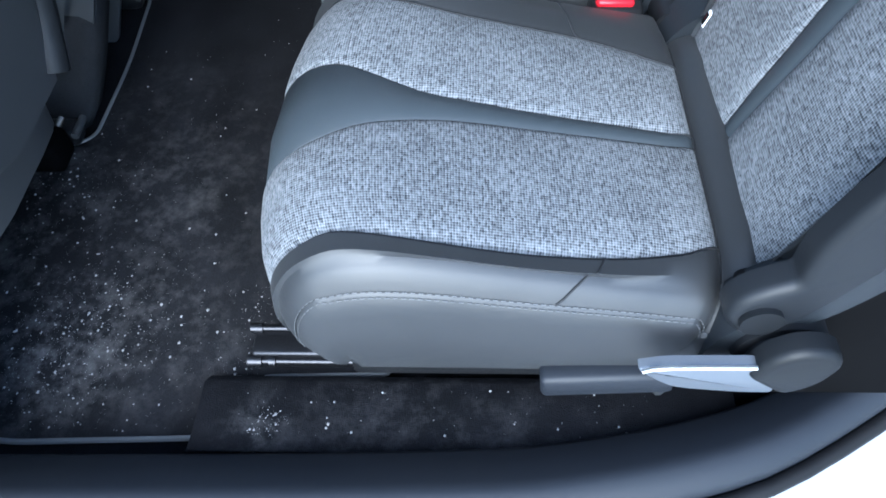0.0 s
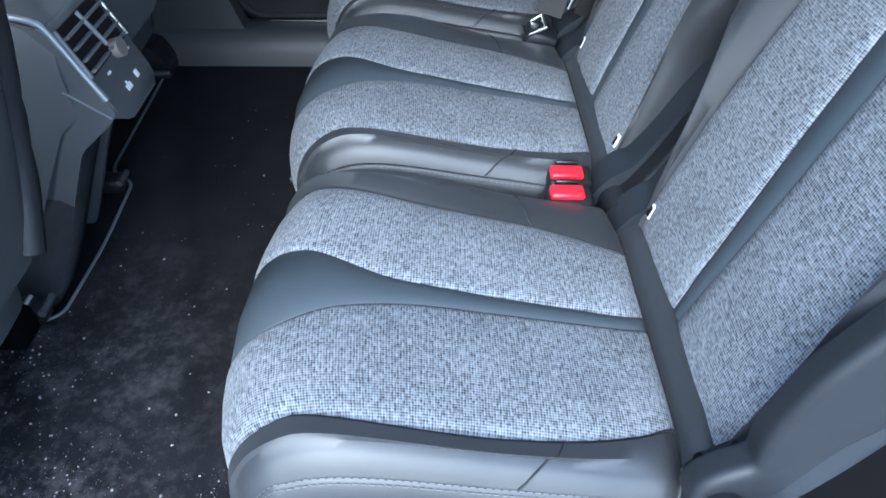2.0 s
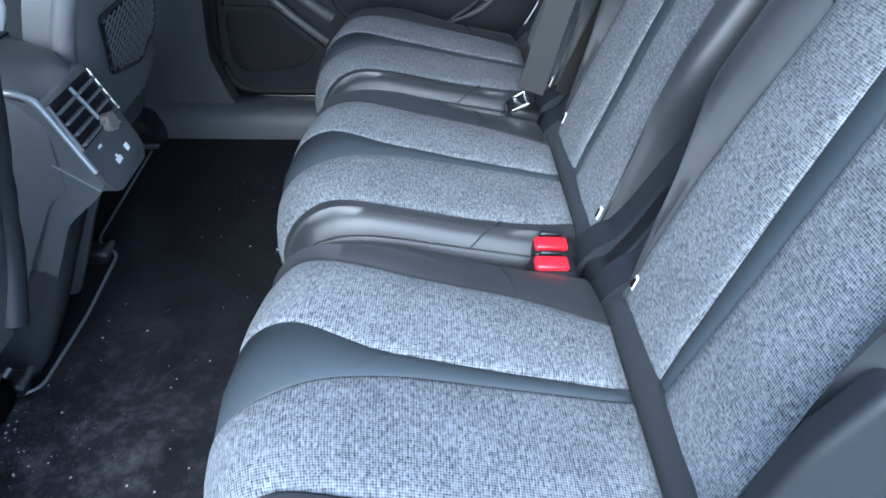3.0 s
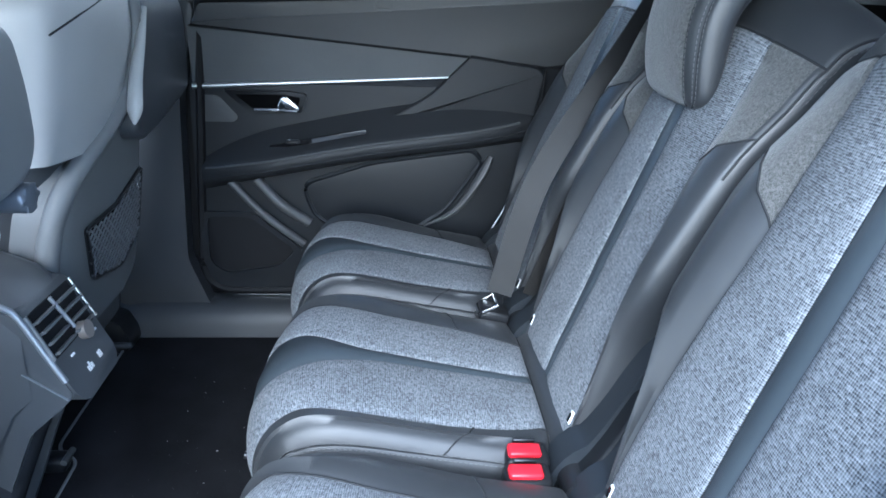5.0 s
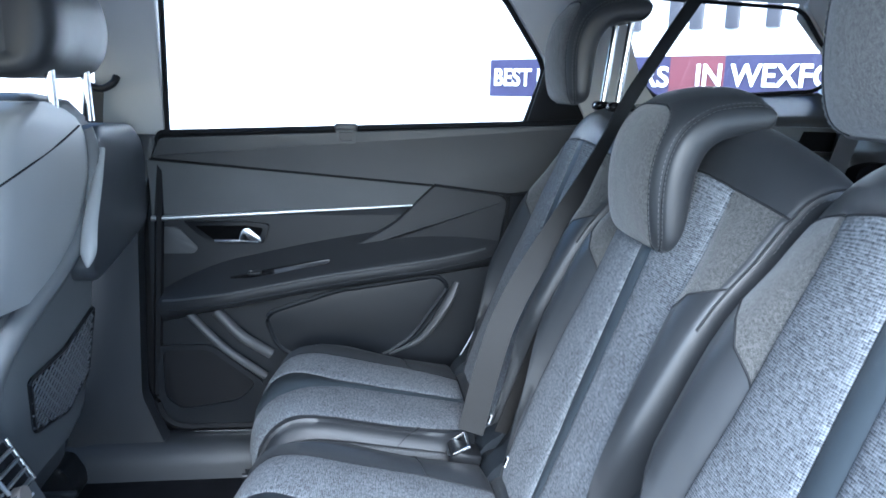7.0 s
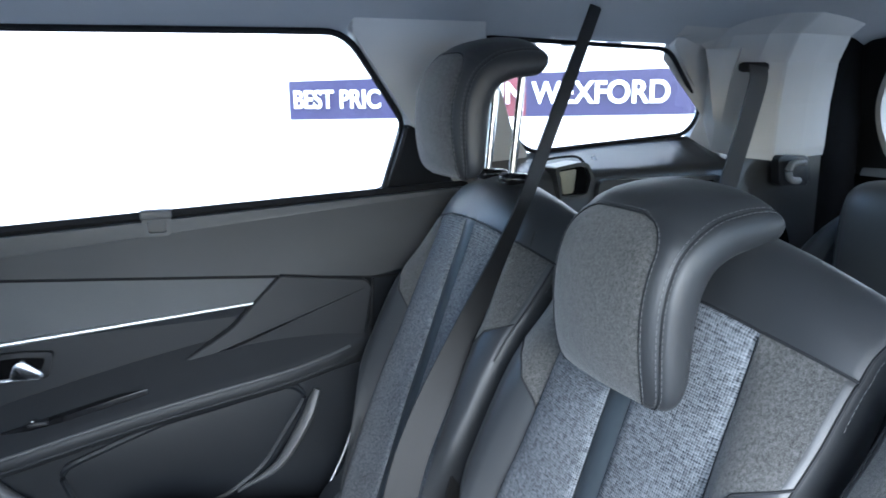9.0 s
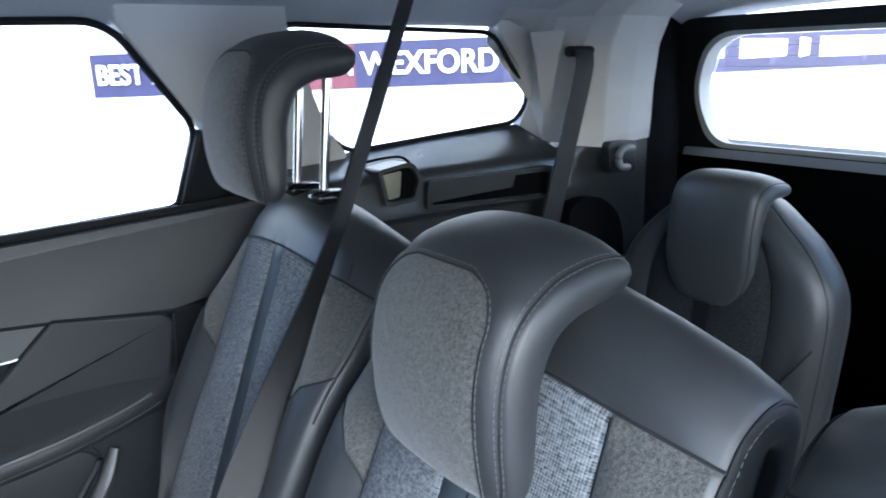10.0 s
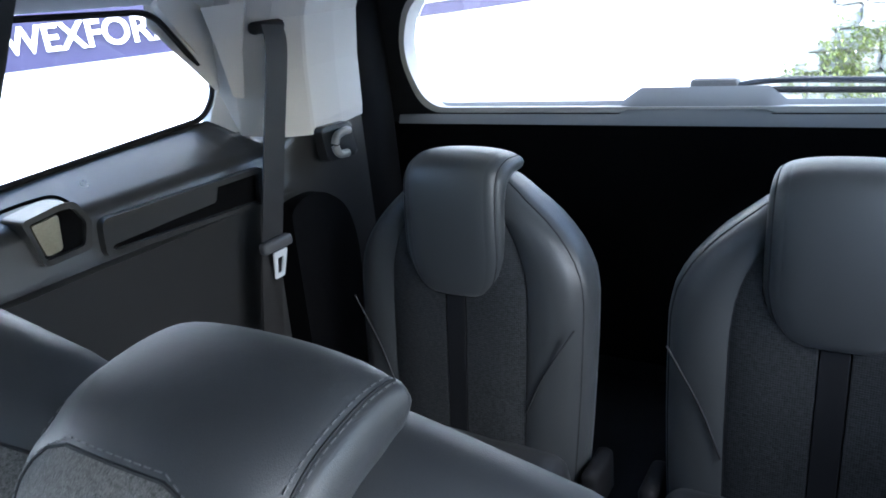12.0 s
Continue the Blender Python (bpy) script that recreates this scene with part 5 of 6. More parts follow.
tp = ring(round_poly([(1.272, 0.712), (1.304, 0.712), (1.299, 0.662), (1.277, 0.662)], 0.003), round_poly([(1.281, 0.700), (1.295, 0.700), (1.293, 0.671), (1.283, 0.671)], 0.002), lambda a, b, d: (a, 0.548 + (0.71 - b) * 0.25 + d, b), 0.003)
part("tongue_plate", tp, PLATE, rb, "bright steel tongue plate")

mb = thing("centre_seat_belt", (0.45, 0.225, 0.28), "black centre seat belt running from the roof to its latch", "seat belt")
up_pts = spline([(0.985, 0.565, 1.168), (0.812, 0.398, 1.0), (0.712, 0.314, 0.885), (0.680, 0.312, 0.822), (0.618, 0.312, 0.702), (0.532, 0.288, 0.562), (0.492, 0.272, 0.470), (0.450, 0.252, 0.315)], 6)
# the webbing turns its flat side forward below the shoulder
turn = [Vector((0.85, 0.52 - 0.30 * max(0.0, min(1.0, (i - 8) / 10)), 0.0)).lerp(Vector((0.89, -0.30, -0.35)), max(0.0, min(1.0, (i - 20) / 9))) for i in range(80)]
part("webbing", ribbon(up_pts, lambda f: lerp_table([(0.0, 0.028), (0.40, 0.027), (0.70, 0.045), (1.0, 0.047)], f), turn), WEB_GREY, mb, "grey-black webbing")
low_pts = spline([(0.725, 0.300, 0.815), (0.690, 0.290, 0.74), (0.615, 0.275, 0.58), (0.55, 0.250, 0.43), (0.505, 0.235, 0.32)], 6)
part("lap_webbing", ribbon(low_pts, 0.036, [(0.9, 0.3, 0.0)] * 40), WEB, mb, "black lap webbing")
part("latch_body", rbox((0.435, 0.225, 0.285), (0.055, 0.050, 0.032), 0.006, m=pose(0, 0, 0, 0, 15, 0)), PLASTIC, mb)
lt = bmesh.new()
tube([(0.415, 0.200, 0.300), (0.415, 0.250, 0.300), (0.440, 0.250, 0.314), (0.440, 0.200, 0.314)], 0.003, 6, lt, closed=True)
tube([(0.408, 0.205, 0.296), (0.408, 0.245, 0.296)], 0.0035, 6, lt)
part("latch_frame", lt, CHROME, mb, "bright latch frame")

# buckles between the seats
for by, bx in ((-0.183, 0.427), (-0.226, 0.422)):
    bk = thing("seat_belt_buckle", (bx, by, 0.16), "red-buttoned black seat belt buckle", "belt buckle", "belt buckles")
    tilt = pose(0, 0, 0, 14, 4, 4)
    part("buckle_body", rbox((bx, by + 0.004, 0.248), (0.060, 0.038, 0.086), 0.007, m=tilt), PLASTIC, bk)
    part("release_button", rbox((bx - 0.001, by - 0.006, 0.2895), (0.044, 0.021, 0.014), 0.004, m=tilt), RED, bk, "red release button")
    part("slot_rim", rbox((bx, by + 0.0085, 0.2955), (0.030, 0.005, 0.010), 0.002, m=tilt), STEEL, bk)
mid_cover = thing("buckle_cover", (0.30, -0.2225, 0.15), "black padded cover between the seats", "trim")
part("cover_pad", rbox((0.36, -0.2225, 0.215), (0.12, 0.06, 0.06), 0.015, 3), LEATHER, mid_cover)


# hinge brackets between the seat backs
for by, owner in ((-0.2225, seat_near), (0.226, seat_far)):
    prof = round_poly([(0.452, 0.205), (0.468, 0.262), (0.498, 0.290), (0.522, 0.330), (0.556, 0.400), (0.592, 0.400), (0.590, 0.300), (0.560, 0.205)], 0.016)
    hb = part("hinge_bracket", soft_slab(prof, lambda a, b, d, y=by: (a, y - 0.016 + d, b), 0.036, 0.006), RECLINER, owner, "black plastic hinge bracket")
    part("pivot_cap", tube([(0.492, by - 0.026, 0.262), (0.492, by + 0.026, 0.262)], 0.024, 20), PLASTIC, hb, "round black pivot cap")


# ---- near seat's release handle and side cover ----
rel = thing("seat_release", (0.50, -0.64, 0.12), "silver-topped seat release lever beside the seat", "lever")
lv = soft_slab(round_poly([(0.394, 0.257), (0.417, 0.266), (0.488, 0.268), (0.516, 0.240), (0.524, 0.203), (0.492, 0.203), (0.432, 0.214), (0.408, 0.238)], [0.004, 0.01, 0.006, 0.01, 0.008, 0.02, 0.02, 0.02]), lambda a, b, d: (a, -0.682 + d - 0.10 * (b - 0.24), b), 0.011, 0.004)
blade = part("lever", lv, SILVER, rel, "satin silver lever")
# highlight on the blade's upper edge, drawn as a thin bright tube
part("lever_highlight", tube(spline([(0.398, -0.684, 0.257), (0.417, -0.685, 0.2655), (0.488, -0.685, 0.2675)], 5), 0.0022, 6), BRIGHT, blade, "highlight along the lever's upper edge as a bright line")
part("lever_grip", soft_slab(round_poly([(0.484, 0.252), (0.494, 0.284), (0.514, 0.299), (0.540, 0.296), (0.555, 0.278), (0.548, 0.242), (0.522, 0.220)], [0.008, 0.014, 0.014, 0.016, 0.016, 0.02, 0.012], 6), lambda a, b, d: (a, -0.690 + d, b), 0.022, 0.009), RECLINER, rel, "satin black lever grip")
part("lever_mount", rbox((0.385, -0.650, 0.172), (0.125, 0.022, 0.036), 0.006, m=pose(0, 0, 0, 0, -6, 0)), SILL, rel)

# ---- near rear quarter: side bolster and wheel arch cover ----
arch = []
for i in range(19):
    t = i / 18
    x = 0.76 + 0.35 * t
    zz = lerp_table([(0.56, 0.12), (0.70, 0.36), (0.82, 0.62), (1.1, 0.90)], x)
    arch.append([(x, -0.575, zz - 0.10), (x, -0.60, zz - 0.02), (x, -0.63, zz), (x, -0.67, zz - 0.01), (x, -0.70, zz - 0.08)])
solo("wheel_arch_trim", sheet(arch), DARK_TRIM, "black wheel arch trim behind the door opening", "trim", kind="structure")
rec = thing("recliner_cover", (0.56, -0.645, 0.15), "black plastic recliner cover of the seat", "trim")
cover = round_poly([(0.458, 0.292), (0.462, 0.318), (0.478, 0.334), (0.500, 0.346), (0.498, 0.384), (0.514, 0.445), (0.548, 0.508), (0.625, 0.512), (0.605, 0.42), (0.560, 0.375), (0.536, 0.318), (0.514, 0.278), (0.482, 0.264)], [0.02, 0.02, 0.012, 0.006, 0.02, 0.02, 0.014, 0.02, 0.02, 0.02, 0.03, 0.03, 0.02], 6)
part("cover", soft_slab(cover, lambda a, b, d: (a, -0.658 + d, b), 0.026, 0.010), ARM, rec, "satin black recliner cover")
part("pivot_boss", tube([(0.486, -0.640, 0.300), (0.486, -0.6635, 0.300)], 0.017, 24), RECLINER, rec, "round black pivot boss")
part("hinge_bracket", rbox((0.500, -0.612, 0.262), (0.040, 0.026, 0.060), 0.010), RUBBER, rec, "black hinge bracket in the gap")
# added black sheet for the shade behind the recliner, down to the sill
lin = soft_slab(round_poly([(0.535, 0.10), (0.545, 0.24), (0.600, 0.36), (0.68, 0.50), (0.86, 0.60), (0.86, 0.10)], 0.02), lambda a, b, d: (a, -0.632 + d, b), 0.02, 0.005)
solo("recliner_shade_sheet", lin, SHADE_BLACK, "added black sheet for the shade behind the seat's recliner", "trim", kind="structure")


# ---- front seats ----
def build_front_seat(Y, side, shift, inner, label):
    """side: +1 when the door is on the +y side of the seat; inner: width of the half towards the console."""
    s0 = thing("front_seat", (-0.40, Y, 0.05), label, "car seat", "front seats")

    def across(v):
        return Y + side * (v if v > 0 else v * inner)

    def bx(v, z):
        """Back surface; v runs across from the seat's middle, positive towards the door."""
        x = lerp_table([(0.18, -0.310), (0.30, -0.295), (0.42, -0.270), (0.56, -0.242), (0.70, -0.215), (0.79, -0.203), (0.85, -0.206), (0.89, -0.222)], z)
        return x - 1.3 * max(0.0, -v - 0.13) ** 2 - 0.8 * max(0.0, v - 0.10) ** 2

    def board(zs, left, right, off, cols=14, edge=0.014, soft=0.10):
        grid = []
        for z in zs:
            l, r = lerp_table(left, z), lerp_table(right, z)
            row = []
            for c in range(-1, cols + 2):
                t = max(0.0, min(1.0, c / cols))
                v = l + (r - l) * t
                d = max(0.0, 1 - min(t, 1 - t) / soft)
                x = bx(v, z) + off - edge * d * d - (0.05 if c in (-1, cols + 1) else 0.0)
                row.append((x, across(v), z))
            grid.append(row)
        grid.insert(0, [(p[0] - 0.05, p[1], p[2]) for p in grid[0]])
        grid.append([(p[0] - 0.06, p[1], p[2] - 0.004) for p in grid[-1]])
        return sheet(grid)

    # upholstered body of the seat
    zs = [0.18 + 0.70 * i / 24 for i in range(25)]
    half = [(0.18, 0.18), (0.45, 0.20), (0.60, 0.235), (0.75, 0.235), (0.82, 0.19), (0.86, 0.13), (0.885, 0.085)]
    rows = []
    for z in zs:
        w = lerp_table(half, z)
        row = []
        for q in range(24):
            a = 2 * math.pi * q / 24
            cy, sx = math.cos(a), math.sin(a)
            v = w * math.copysign(abs(cy) ** 0.5, cy)
            row.append((bx(v, z) - 0.085 + 0.065 * math.copysign(abs(sx) ** 0.6, sx), across(v), z))
        rows.append(row)
    rows.append([(Y * 0 + p[0] * 0.4 + 0.6 * (bx(0, 0.885) - 0.085), Y + (p[1] - Y) * 0.4, 0.892) for p in rows[-1]])
    back = part("seat_back", sheet(rows, closed_v=True), FRONT_LEATHER if side > 0 else PLASTIC_GREY, s0, "dark leatherette seat back")
    # smooth upper panel and its seams
    right = [(0.590, -0.15), (0.615, -0.09), (0.650, -0.03), (0.697, 0.008), (0.76, 0.024), (0.82, 0.024), (0.85, 0.0), (0.872, -0.05), (0.882, -0.10)]
    left = [(0.590, -0.27), (0.80, -0.27), (0.83, -0.25), (0.86, -0.205), (0.882, -0.13)]
    zs = [0.590 + 0.292 * i / 22 for i in range(23)]
    up = part("upper_panel", board(zs, left, right, 0.008), SHELL, back, "smooth grey vinyl back panel")
    pts = spline([(bx(v, z) + 0.0085, across(v), z) for v, z in ((-0.02, 0.842), (-0.10, 0.822), (-0.20, 0.797), (-0.26, 0.775))], 6)
    part("seam", tube(pts, 0.0016, 5), SEAM, up)
    pts = spline([(bx(v, z) + 0.004, across(v), z) for v, z in ((0.018, 0.838), (0.030, 0.80), (0.026, 0.74), (0.008, 0.690), (-0.035, 0.645), (-0.10, 0.607), (-0.165, 0.580), (-0.215, 0.54), (-0.24, 0.49), (-0.245, 0.42), (-0.21, 0.33), (-0.13, 0.262))], 6)
    part("board_lip", tube(pts, 0.018, 8, taper=lambda t: 0.6 + 0.4 * min(1, t * 3)), CONSOLE if side > 0 else PLASTIC_SOFT, back, "moulded grey edge of the back board")
    # lower panel with a net pocket
    left = [(0.25, -0.14), (0.30, -0.19), (0.42, -0.24), (0.50, -0.235), (0.56, -0.19), (0.60, -0.12), (0.64, -0.04)]
    right = [(0.25, 0.08), (0.27, 0.14), (0.295, 0.17), (0.445, 0.146), (0.60, 0.10), (0.64, 0.085)]
    zs = [0.25 + 0.39 * i / 20 for i in range(21)]
    low = part("lower_panel", board(zs, left, right, 0.004, soft=0.06), CONSOLE if side > 0 else PLASTIC_GREY, back, "dark grey lower back panel")
    if side > 0:
        rim = [(-0.155, 0.455), (-0.02, 0.458), (0.105, 0.497), (0.128, 0.355), (0.04, 0.315), (-0.105, 0.345)]
        on = lambda v, z, d: (bx(v, z) + d, across(v), z)
        part("pocket_backing", slab(round_poly(rim, 0.012), lambda a, b2, d: on(a, b2, 0.0055 - d), 0.003, 0.0), SHADE_BLACK, low, "black pocket lining")
        part("pocket_rim", tube([on(v, z, 0.008) for v, z in round_poly(rim, 0.012)], 0.004, 6, closed=True), PLASTIC, low)
        net = bmesh.new()
        for k in range(-16, 24):
            for s in (-1, 1):
                a = []
                for q in range(25):
                    v = -0.15 + q * 0.275 / 24
                    z = 0.32 + k * 0.0185 + s * v * 0.8
                    top = lerp_table([(-0.155, 0.455), (-0.02, 0.458), (0.105, 0.494), (0.128, 0.40)], v)
                    bot = lerp_table([(-0.155, 0.44), (-0.105, 0.345), (0.04, 0.315), (0.128, 0.355)], v)
                    if bot < z < top:
                        a.append(on(v, z, 0.009))
                if len(a) > 1:
                    tube(a, 0.0021, 4, net)
        tagged(part("pocket_net", net, NET, low, "black elastic net"), kind="stuff")
    if side < 0:
        zs = [0.25 + 0.30 * i / 12 for i in range(13)]
        inn = [(0.25, -0.360), (0.254, -0.300), (0.262, -0.262), (0.29, -0.222), (0.34, -0.182), (0.42, -0.172), (0.55, -0.190)]
        grid = []
        for z in zs:
            y1 = lerp_table(inn, z)
            grid.append([(lerp_table([(0.25, -0.335), (0.42, -0.312), (0.55, -0.29)], z) - 0.04 * max(0.0, u) ** 6, -0.60 + (y1 + 0.60) * max(0.0, u), z) for u in (0, 0.2, 0.4, 0.6, 0.75, 0.85, 0.93, 0.97, 1.0)])
        grid.insert(0, [(p[0] - 0.05, p[1], p[2] + 0.004) for p in grid[0]])
        cov = part("lower_cover", sheet(grid), CONSOLE, s0, "grey moulded seat back cover")
        part("cover_lip", tube([(r[4][0] + 0.003, r[4][1], r[4][2]) for r in grid[2:]], 0.005, 8), SHELL, cov, "grey moulded lip")
        part("rail_end", rbox((-0.475, -0.235, 0.045), (0.13, 0.055, 0.05), 0.01), SHADE_BLACK, s0, "black seat rail end")
        for q, r in ((-0.425, 0.006), (-0.465, 0.0045)):
            part("rail_bolt", tube([(q, -0.205, 0.06), (q + 0.004, -0.190, 0.064)], r, 10), CHROME, s0, "bright rail bolt")
    # side bolsters seen from behind, each with a pale lower tab
    for u in (1, -1) if side < 0 else (1,):
        wing = round_poly([(0.045, 0.815), (0.075, 0.838), (0.262, 0.832), (0.335, 0.800), (0.362, 0.755), (0.345, 0.622), (0.30, 0.610), (0.09, 0.580), (0.00, 0.570), (-0.03, 0.600)] if u > 0 else [(0.06, 0.80), (0.08, 0.835), (0.165, 0.83), (0.235, 0.80), (0.25, 0.735), (0.25, 0.675), (0.22, 0.64), (0.16, 0.63), (0.07, 0.63)], 0.02)
        wg = part("side_bolster", soft_slab(wing, lambda a, b2, d, u=u: (-0.195 - 0.25 * max(0.0, a - 0.16) ** 2 - d - (0.0 if u > 0 else 0.03), Y + side * u * a, b2), 0.07, 0.014), FRONT_LEATHER if side > 0 else CONSOLE, s0, "dark leatherette side bolster")
        if u > 0:
            tab = spline([(-0.187, Y + side * 0.046, 0.80), (-0.188, Y + side * 0.012, 0.745), (-0.190, Y + side * -0.030, 0.680), (-0.192, Y + side * -0.052, 0.612)], 6)
            part("bolster_tab", tube(tab, 0.016, 10, flat=0.7, taper=lambda t: (0.35 + 0.65 * t) * (1.0 if t < 0.85 else max(0.15, 1 - ((t - 0.85) / 0.15) ** 2))), SHELL, wg, "pale grey bolster edge tab")
        elif side < 0:
            part("bolster_tab", slab(round_poly([(0.180, 0.632), (0.205, 0.640), (0.222, 0.634), (0.218, 0.612), (0.195, 0.606), (0.180, 0.612)], 0.010), lambda a, b2, d: (-0.222 - d, Y - side * a, b2), 0.03, 0.007, seg=3), SILVER, wg, "silver trim tab")
    # headrest
    hp = [Vector(p) for p in spline([(-0.255, 0.915), (-0.205, 0.930), (-0.180, 0.99), (-0.197, 1.06), (-0.245, 1.09), (-0.305, 1.07), (-0.320, 0.99), (-0.300, 0.925)], 5, closed=True)]
    hs = [Vector((-0.25, max(0.955, min(1.05, p[1])))) for p in hp]
    st = []
    for sgn in (-1, 1):
        a = [lambda j, k=k, m=m, s=sgn: (Y + s * 0.135 * m, k, 0.0) for k, m in ((1.0, 0.93), (0.6, 0.99), (0.3, 0.98), (0.1, 0.90), (0.02, 0.78), (0.0, 0.5))]
        st += a if sgn < 0 else [lambda j: (Y, 0.0, 0.001)] + a[::-1]
    hr = part("headrest", pad(hp, hs, st, lambda i, j: 0, closed_v=True)[0], LEATHER, s0, "black leatherette headrest")
    for s in (-1, 1):
        part("post", tube([(-0.212, Y + s * 0.073, 0.845), (-0.214, Y + s * 0.073, 0.95)], 0.0075, 12), CHROME, hr, "chrome headrest post")
    part("cushion", rbox((-0.72, Y, 0.25), (0.46, 0.46, 0.18), 0.05, 4), LEATHER, s0)
    for s in (-1, 1):
        part("rail", rbox((-0.74, Y + s * 0.16, 0.055), (0.50, 0.05, 0.05), 0.008), PLASTIC, s0)
    s0.location.x += shift
    return s0


build_front_seat(0.349, 1, 0.0, 1.0, "dark grey driver's seat back with net pocket")
build_front_seat(-0.37, -1, 0.075, 0.42, "dark grey passenger seat back with net pocket")


# ---- centre console ----
def build_console():
    c = thing("centre_console", (-0.35, -0.015, 0.0), "dark grey centre console with rear air vents", "console")
    Y = 0.0
    rows = []
    for x, zt, zb, hw in ((-0.95, 0.52, 0.0, 0.095), (-0.50, 0.500, 0.0, 0.092), (-0.40, 0.488, 0.02, 0.087), (-0.33, 0.478, 0.17, 0.082), (-0.275, 0.458, 0.275, 0.077), (-0.244, 0.430, 0.30, 0.074)):
        rows.append([(x, Y - hw, zb), (x, Y - hw - 0.004, (zt + zb) / 2), (x, Y - hw, zt - 0.035), (x, Y - hw + 0.012, zt - 0.010), (x, Y - hw + 0.035, zt), (x, Y + hw - 0.035, zt), (x, Y + hw - 0.012, zt - 0.010), (x, Y + hw, zt - 0.035), (x, Y + hw + 0.004, (zt + zb) / 2), (x, Y + hw, zb)])
    part("body", sheet(rows), CONSOLE_SKIN, c)
    side_p = round_poly([(-0.95, 0.0), (-0.95, 0.46), (-0.40, 0.455), (-0.30, 0.448), (-0.244, 0.422), (-0.214, 0.36), (-0.188, 0.305), (-0.200, 0.292), (-0.258, 0.240), (-0.296, 0.155), (-0.330, 0.07), (-0.36, 0.0)], 0.01)
    for u in (-1, 1):
        part("side_panel", slab(side_p, lambda a, b, d, u=u: (a, Y + u * (0.074 - d), b), 0.012, 0.003), CONSOLE_SKIN, c)
    part("side_crease", tube([(-0.196, Y - 0.0755, 0.300), (-0.262, Y - 0.0765, 0.350), (-0.325, Y - 0.0765, 0.392)], 0.0016, 5), EDGE_TRIM, c)
    part("edge_strip", tube(spline([(-0.196, Y - 0.0735, 0.328), (-0.214, Y - 0.074, 0.365), (-0.242, Y - 0.0745, 0.424), (-0.256, Y - 0.076, 0.440), (-0.285, Y - 0.080, 0.449), (-0.36, Y - 0.086, 0.456)], 6), 0.0046, 8), EDGE_TRIM, c, "satin grey edge strip")
    part("lid_gap", tube([(-0.330, Y - 0.060, 0.4775), (-0.330, Y + 0.060, 0.4775)], 0.0022, 6), RUBBER, c)
    part("lid_trim", tube([(-0.345, Y - 0.050, 0.4805), (-0.60, Y - 0.052, 0.508)], 0.0022, 6), EDGE_TRIM, c)
    fx = lambda z: -0.209 - (z - 0.358) * 0.475
    face = lambda proud=0.0: (lambda a, b, d: (fx(b) + proud - d, Y + a, b))
    part("face", slab(round_poly([(-0.073, 0.432), (0.073, 0.432), (0.072, 0.31), (0.060, 0.288), (-0.060, 0.288), (-0.072, 0.31)], 0.01), face(), 0.03, 0.004), CONSOLE_SKIN, c, "black rear console face")
    vent = part("vent", slab([(-0.062, 0.422), (0.062, 0.422), (0.062, 0.358), (-0.062, 0.358)], face(0.002), 0.02, 0.0), RUBBER, c, "black air vent")
    for s, y in ((-1, -0.068), (1, 0.068)):
        part("chrome_trim", tube([(fx(0.424) + 0.003, Y + y, 0.424), (fx(0.360) + 0.003, Y + y + s * 0.003, 0.360)], 0.0036, 8), CHROME if s > 0 else CONSOLE, vent, "vent edge trim")
    for z in (0.366, 0.381, 0.397, 0.412):
        for y0, y1 in ((-0.061, -0.006), (0.006, 0.061)):
            part("slat", slab([(y0, -0.007), (y1, -0.007), (y1, 0.007), (y0, 0.007)], lambda a, b, d, z=z: (fx(z) + 0.004 + b * 0.85, Y + a, z + b * 0.45 - d), 0.0045, 0.0), CONSOLE, vent)
    for y0 in (-0.045, -0.030, -0.016, 0.018, 0.034, 0.050):
        part("vane", tube([(fx(0.420) - 0.004, Y + y0, 0.420), (fx(0.362) - 0.004, Y + y0, 0.362)], 0.0014, 5), PLASTIC_GREY, vent)
    part("divider", tube([(fx(0.422) + 0.004, Y, 0.422), (fx(0.372) + 0.005, Y + 0.008, 0.372)], 0.0034, 8), EDGE_TRIM, vent)
    part("thumb_wheel", tube([(fx(0.362) + 0.0, Y + 0.022, 0.358), (fx(0.362) + 0.014, Y + 0.022, 0.362)], 0.014, 18), WHEEL, vent, "round silver vent wheel")
    for y in (-0.028, 0.050):
        part("mark", slab([(y - 0.005, 0.3445), (y + 0.005, 0.3445), (y + 0.005, 0.347), (y - 0.005, 0.347)], face(0.0015), 0.002, 0.0), WHITE, c)
    # seat heating marks: plain white shapes
    for y, zz, a, b in ((-0.016, 0.316, 0.002, 0.0035), (-0.010, 0.318, 0.0018, 0.0055), (-0.004, 0.316, 0.0018, 0.0035), (0.022, 0.318, 0.0008, 0.0045), (0.026, 0.318, 0.0008, 0.0045), (0.030, 0.318, 0.0008, 0.0045)):
        part("mark", slab([(y - a, zz - b), (y + a, zz - b), (y + a, zz + b), (y - a, zz + b)], face(0.0015), 0.002, 0.0), WHITE, c)
    # foot that falls away to the floor
    rows = []
    foot = spline([(-0.222, 0.0, 0.300, 0.066), (-0.240, -0.003, 0.275, 0.060), (-0.264, -0.012, 0.225, 0.046), (-0.288, -0.038, 0.155, 0.036), (-0.310, -0.078, 0.080, 0.037), (-0.330, -0.112, 0.025, 0.036), (-0.345, -0.122, 0.0, 0.036)], 4)
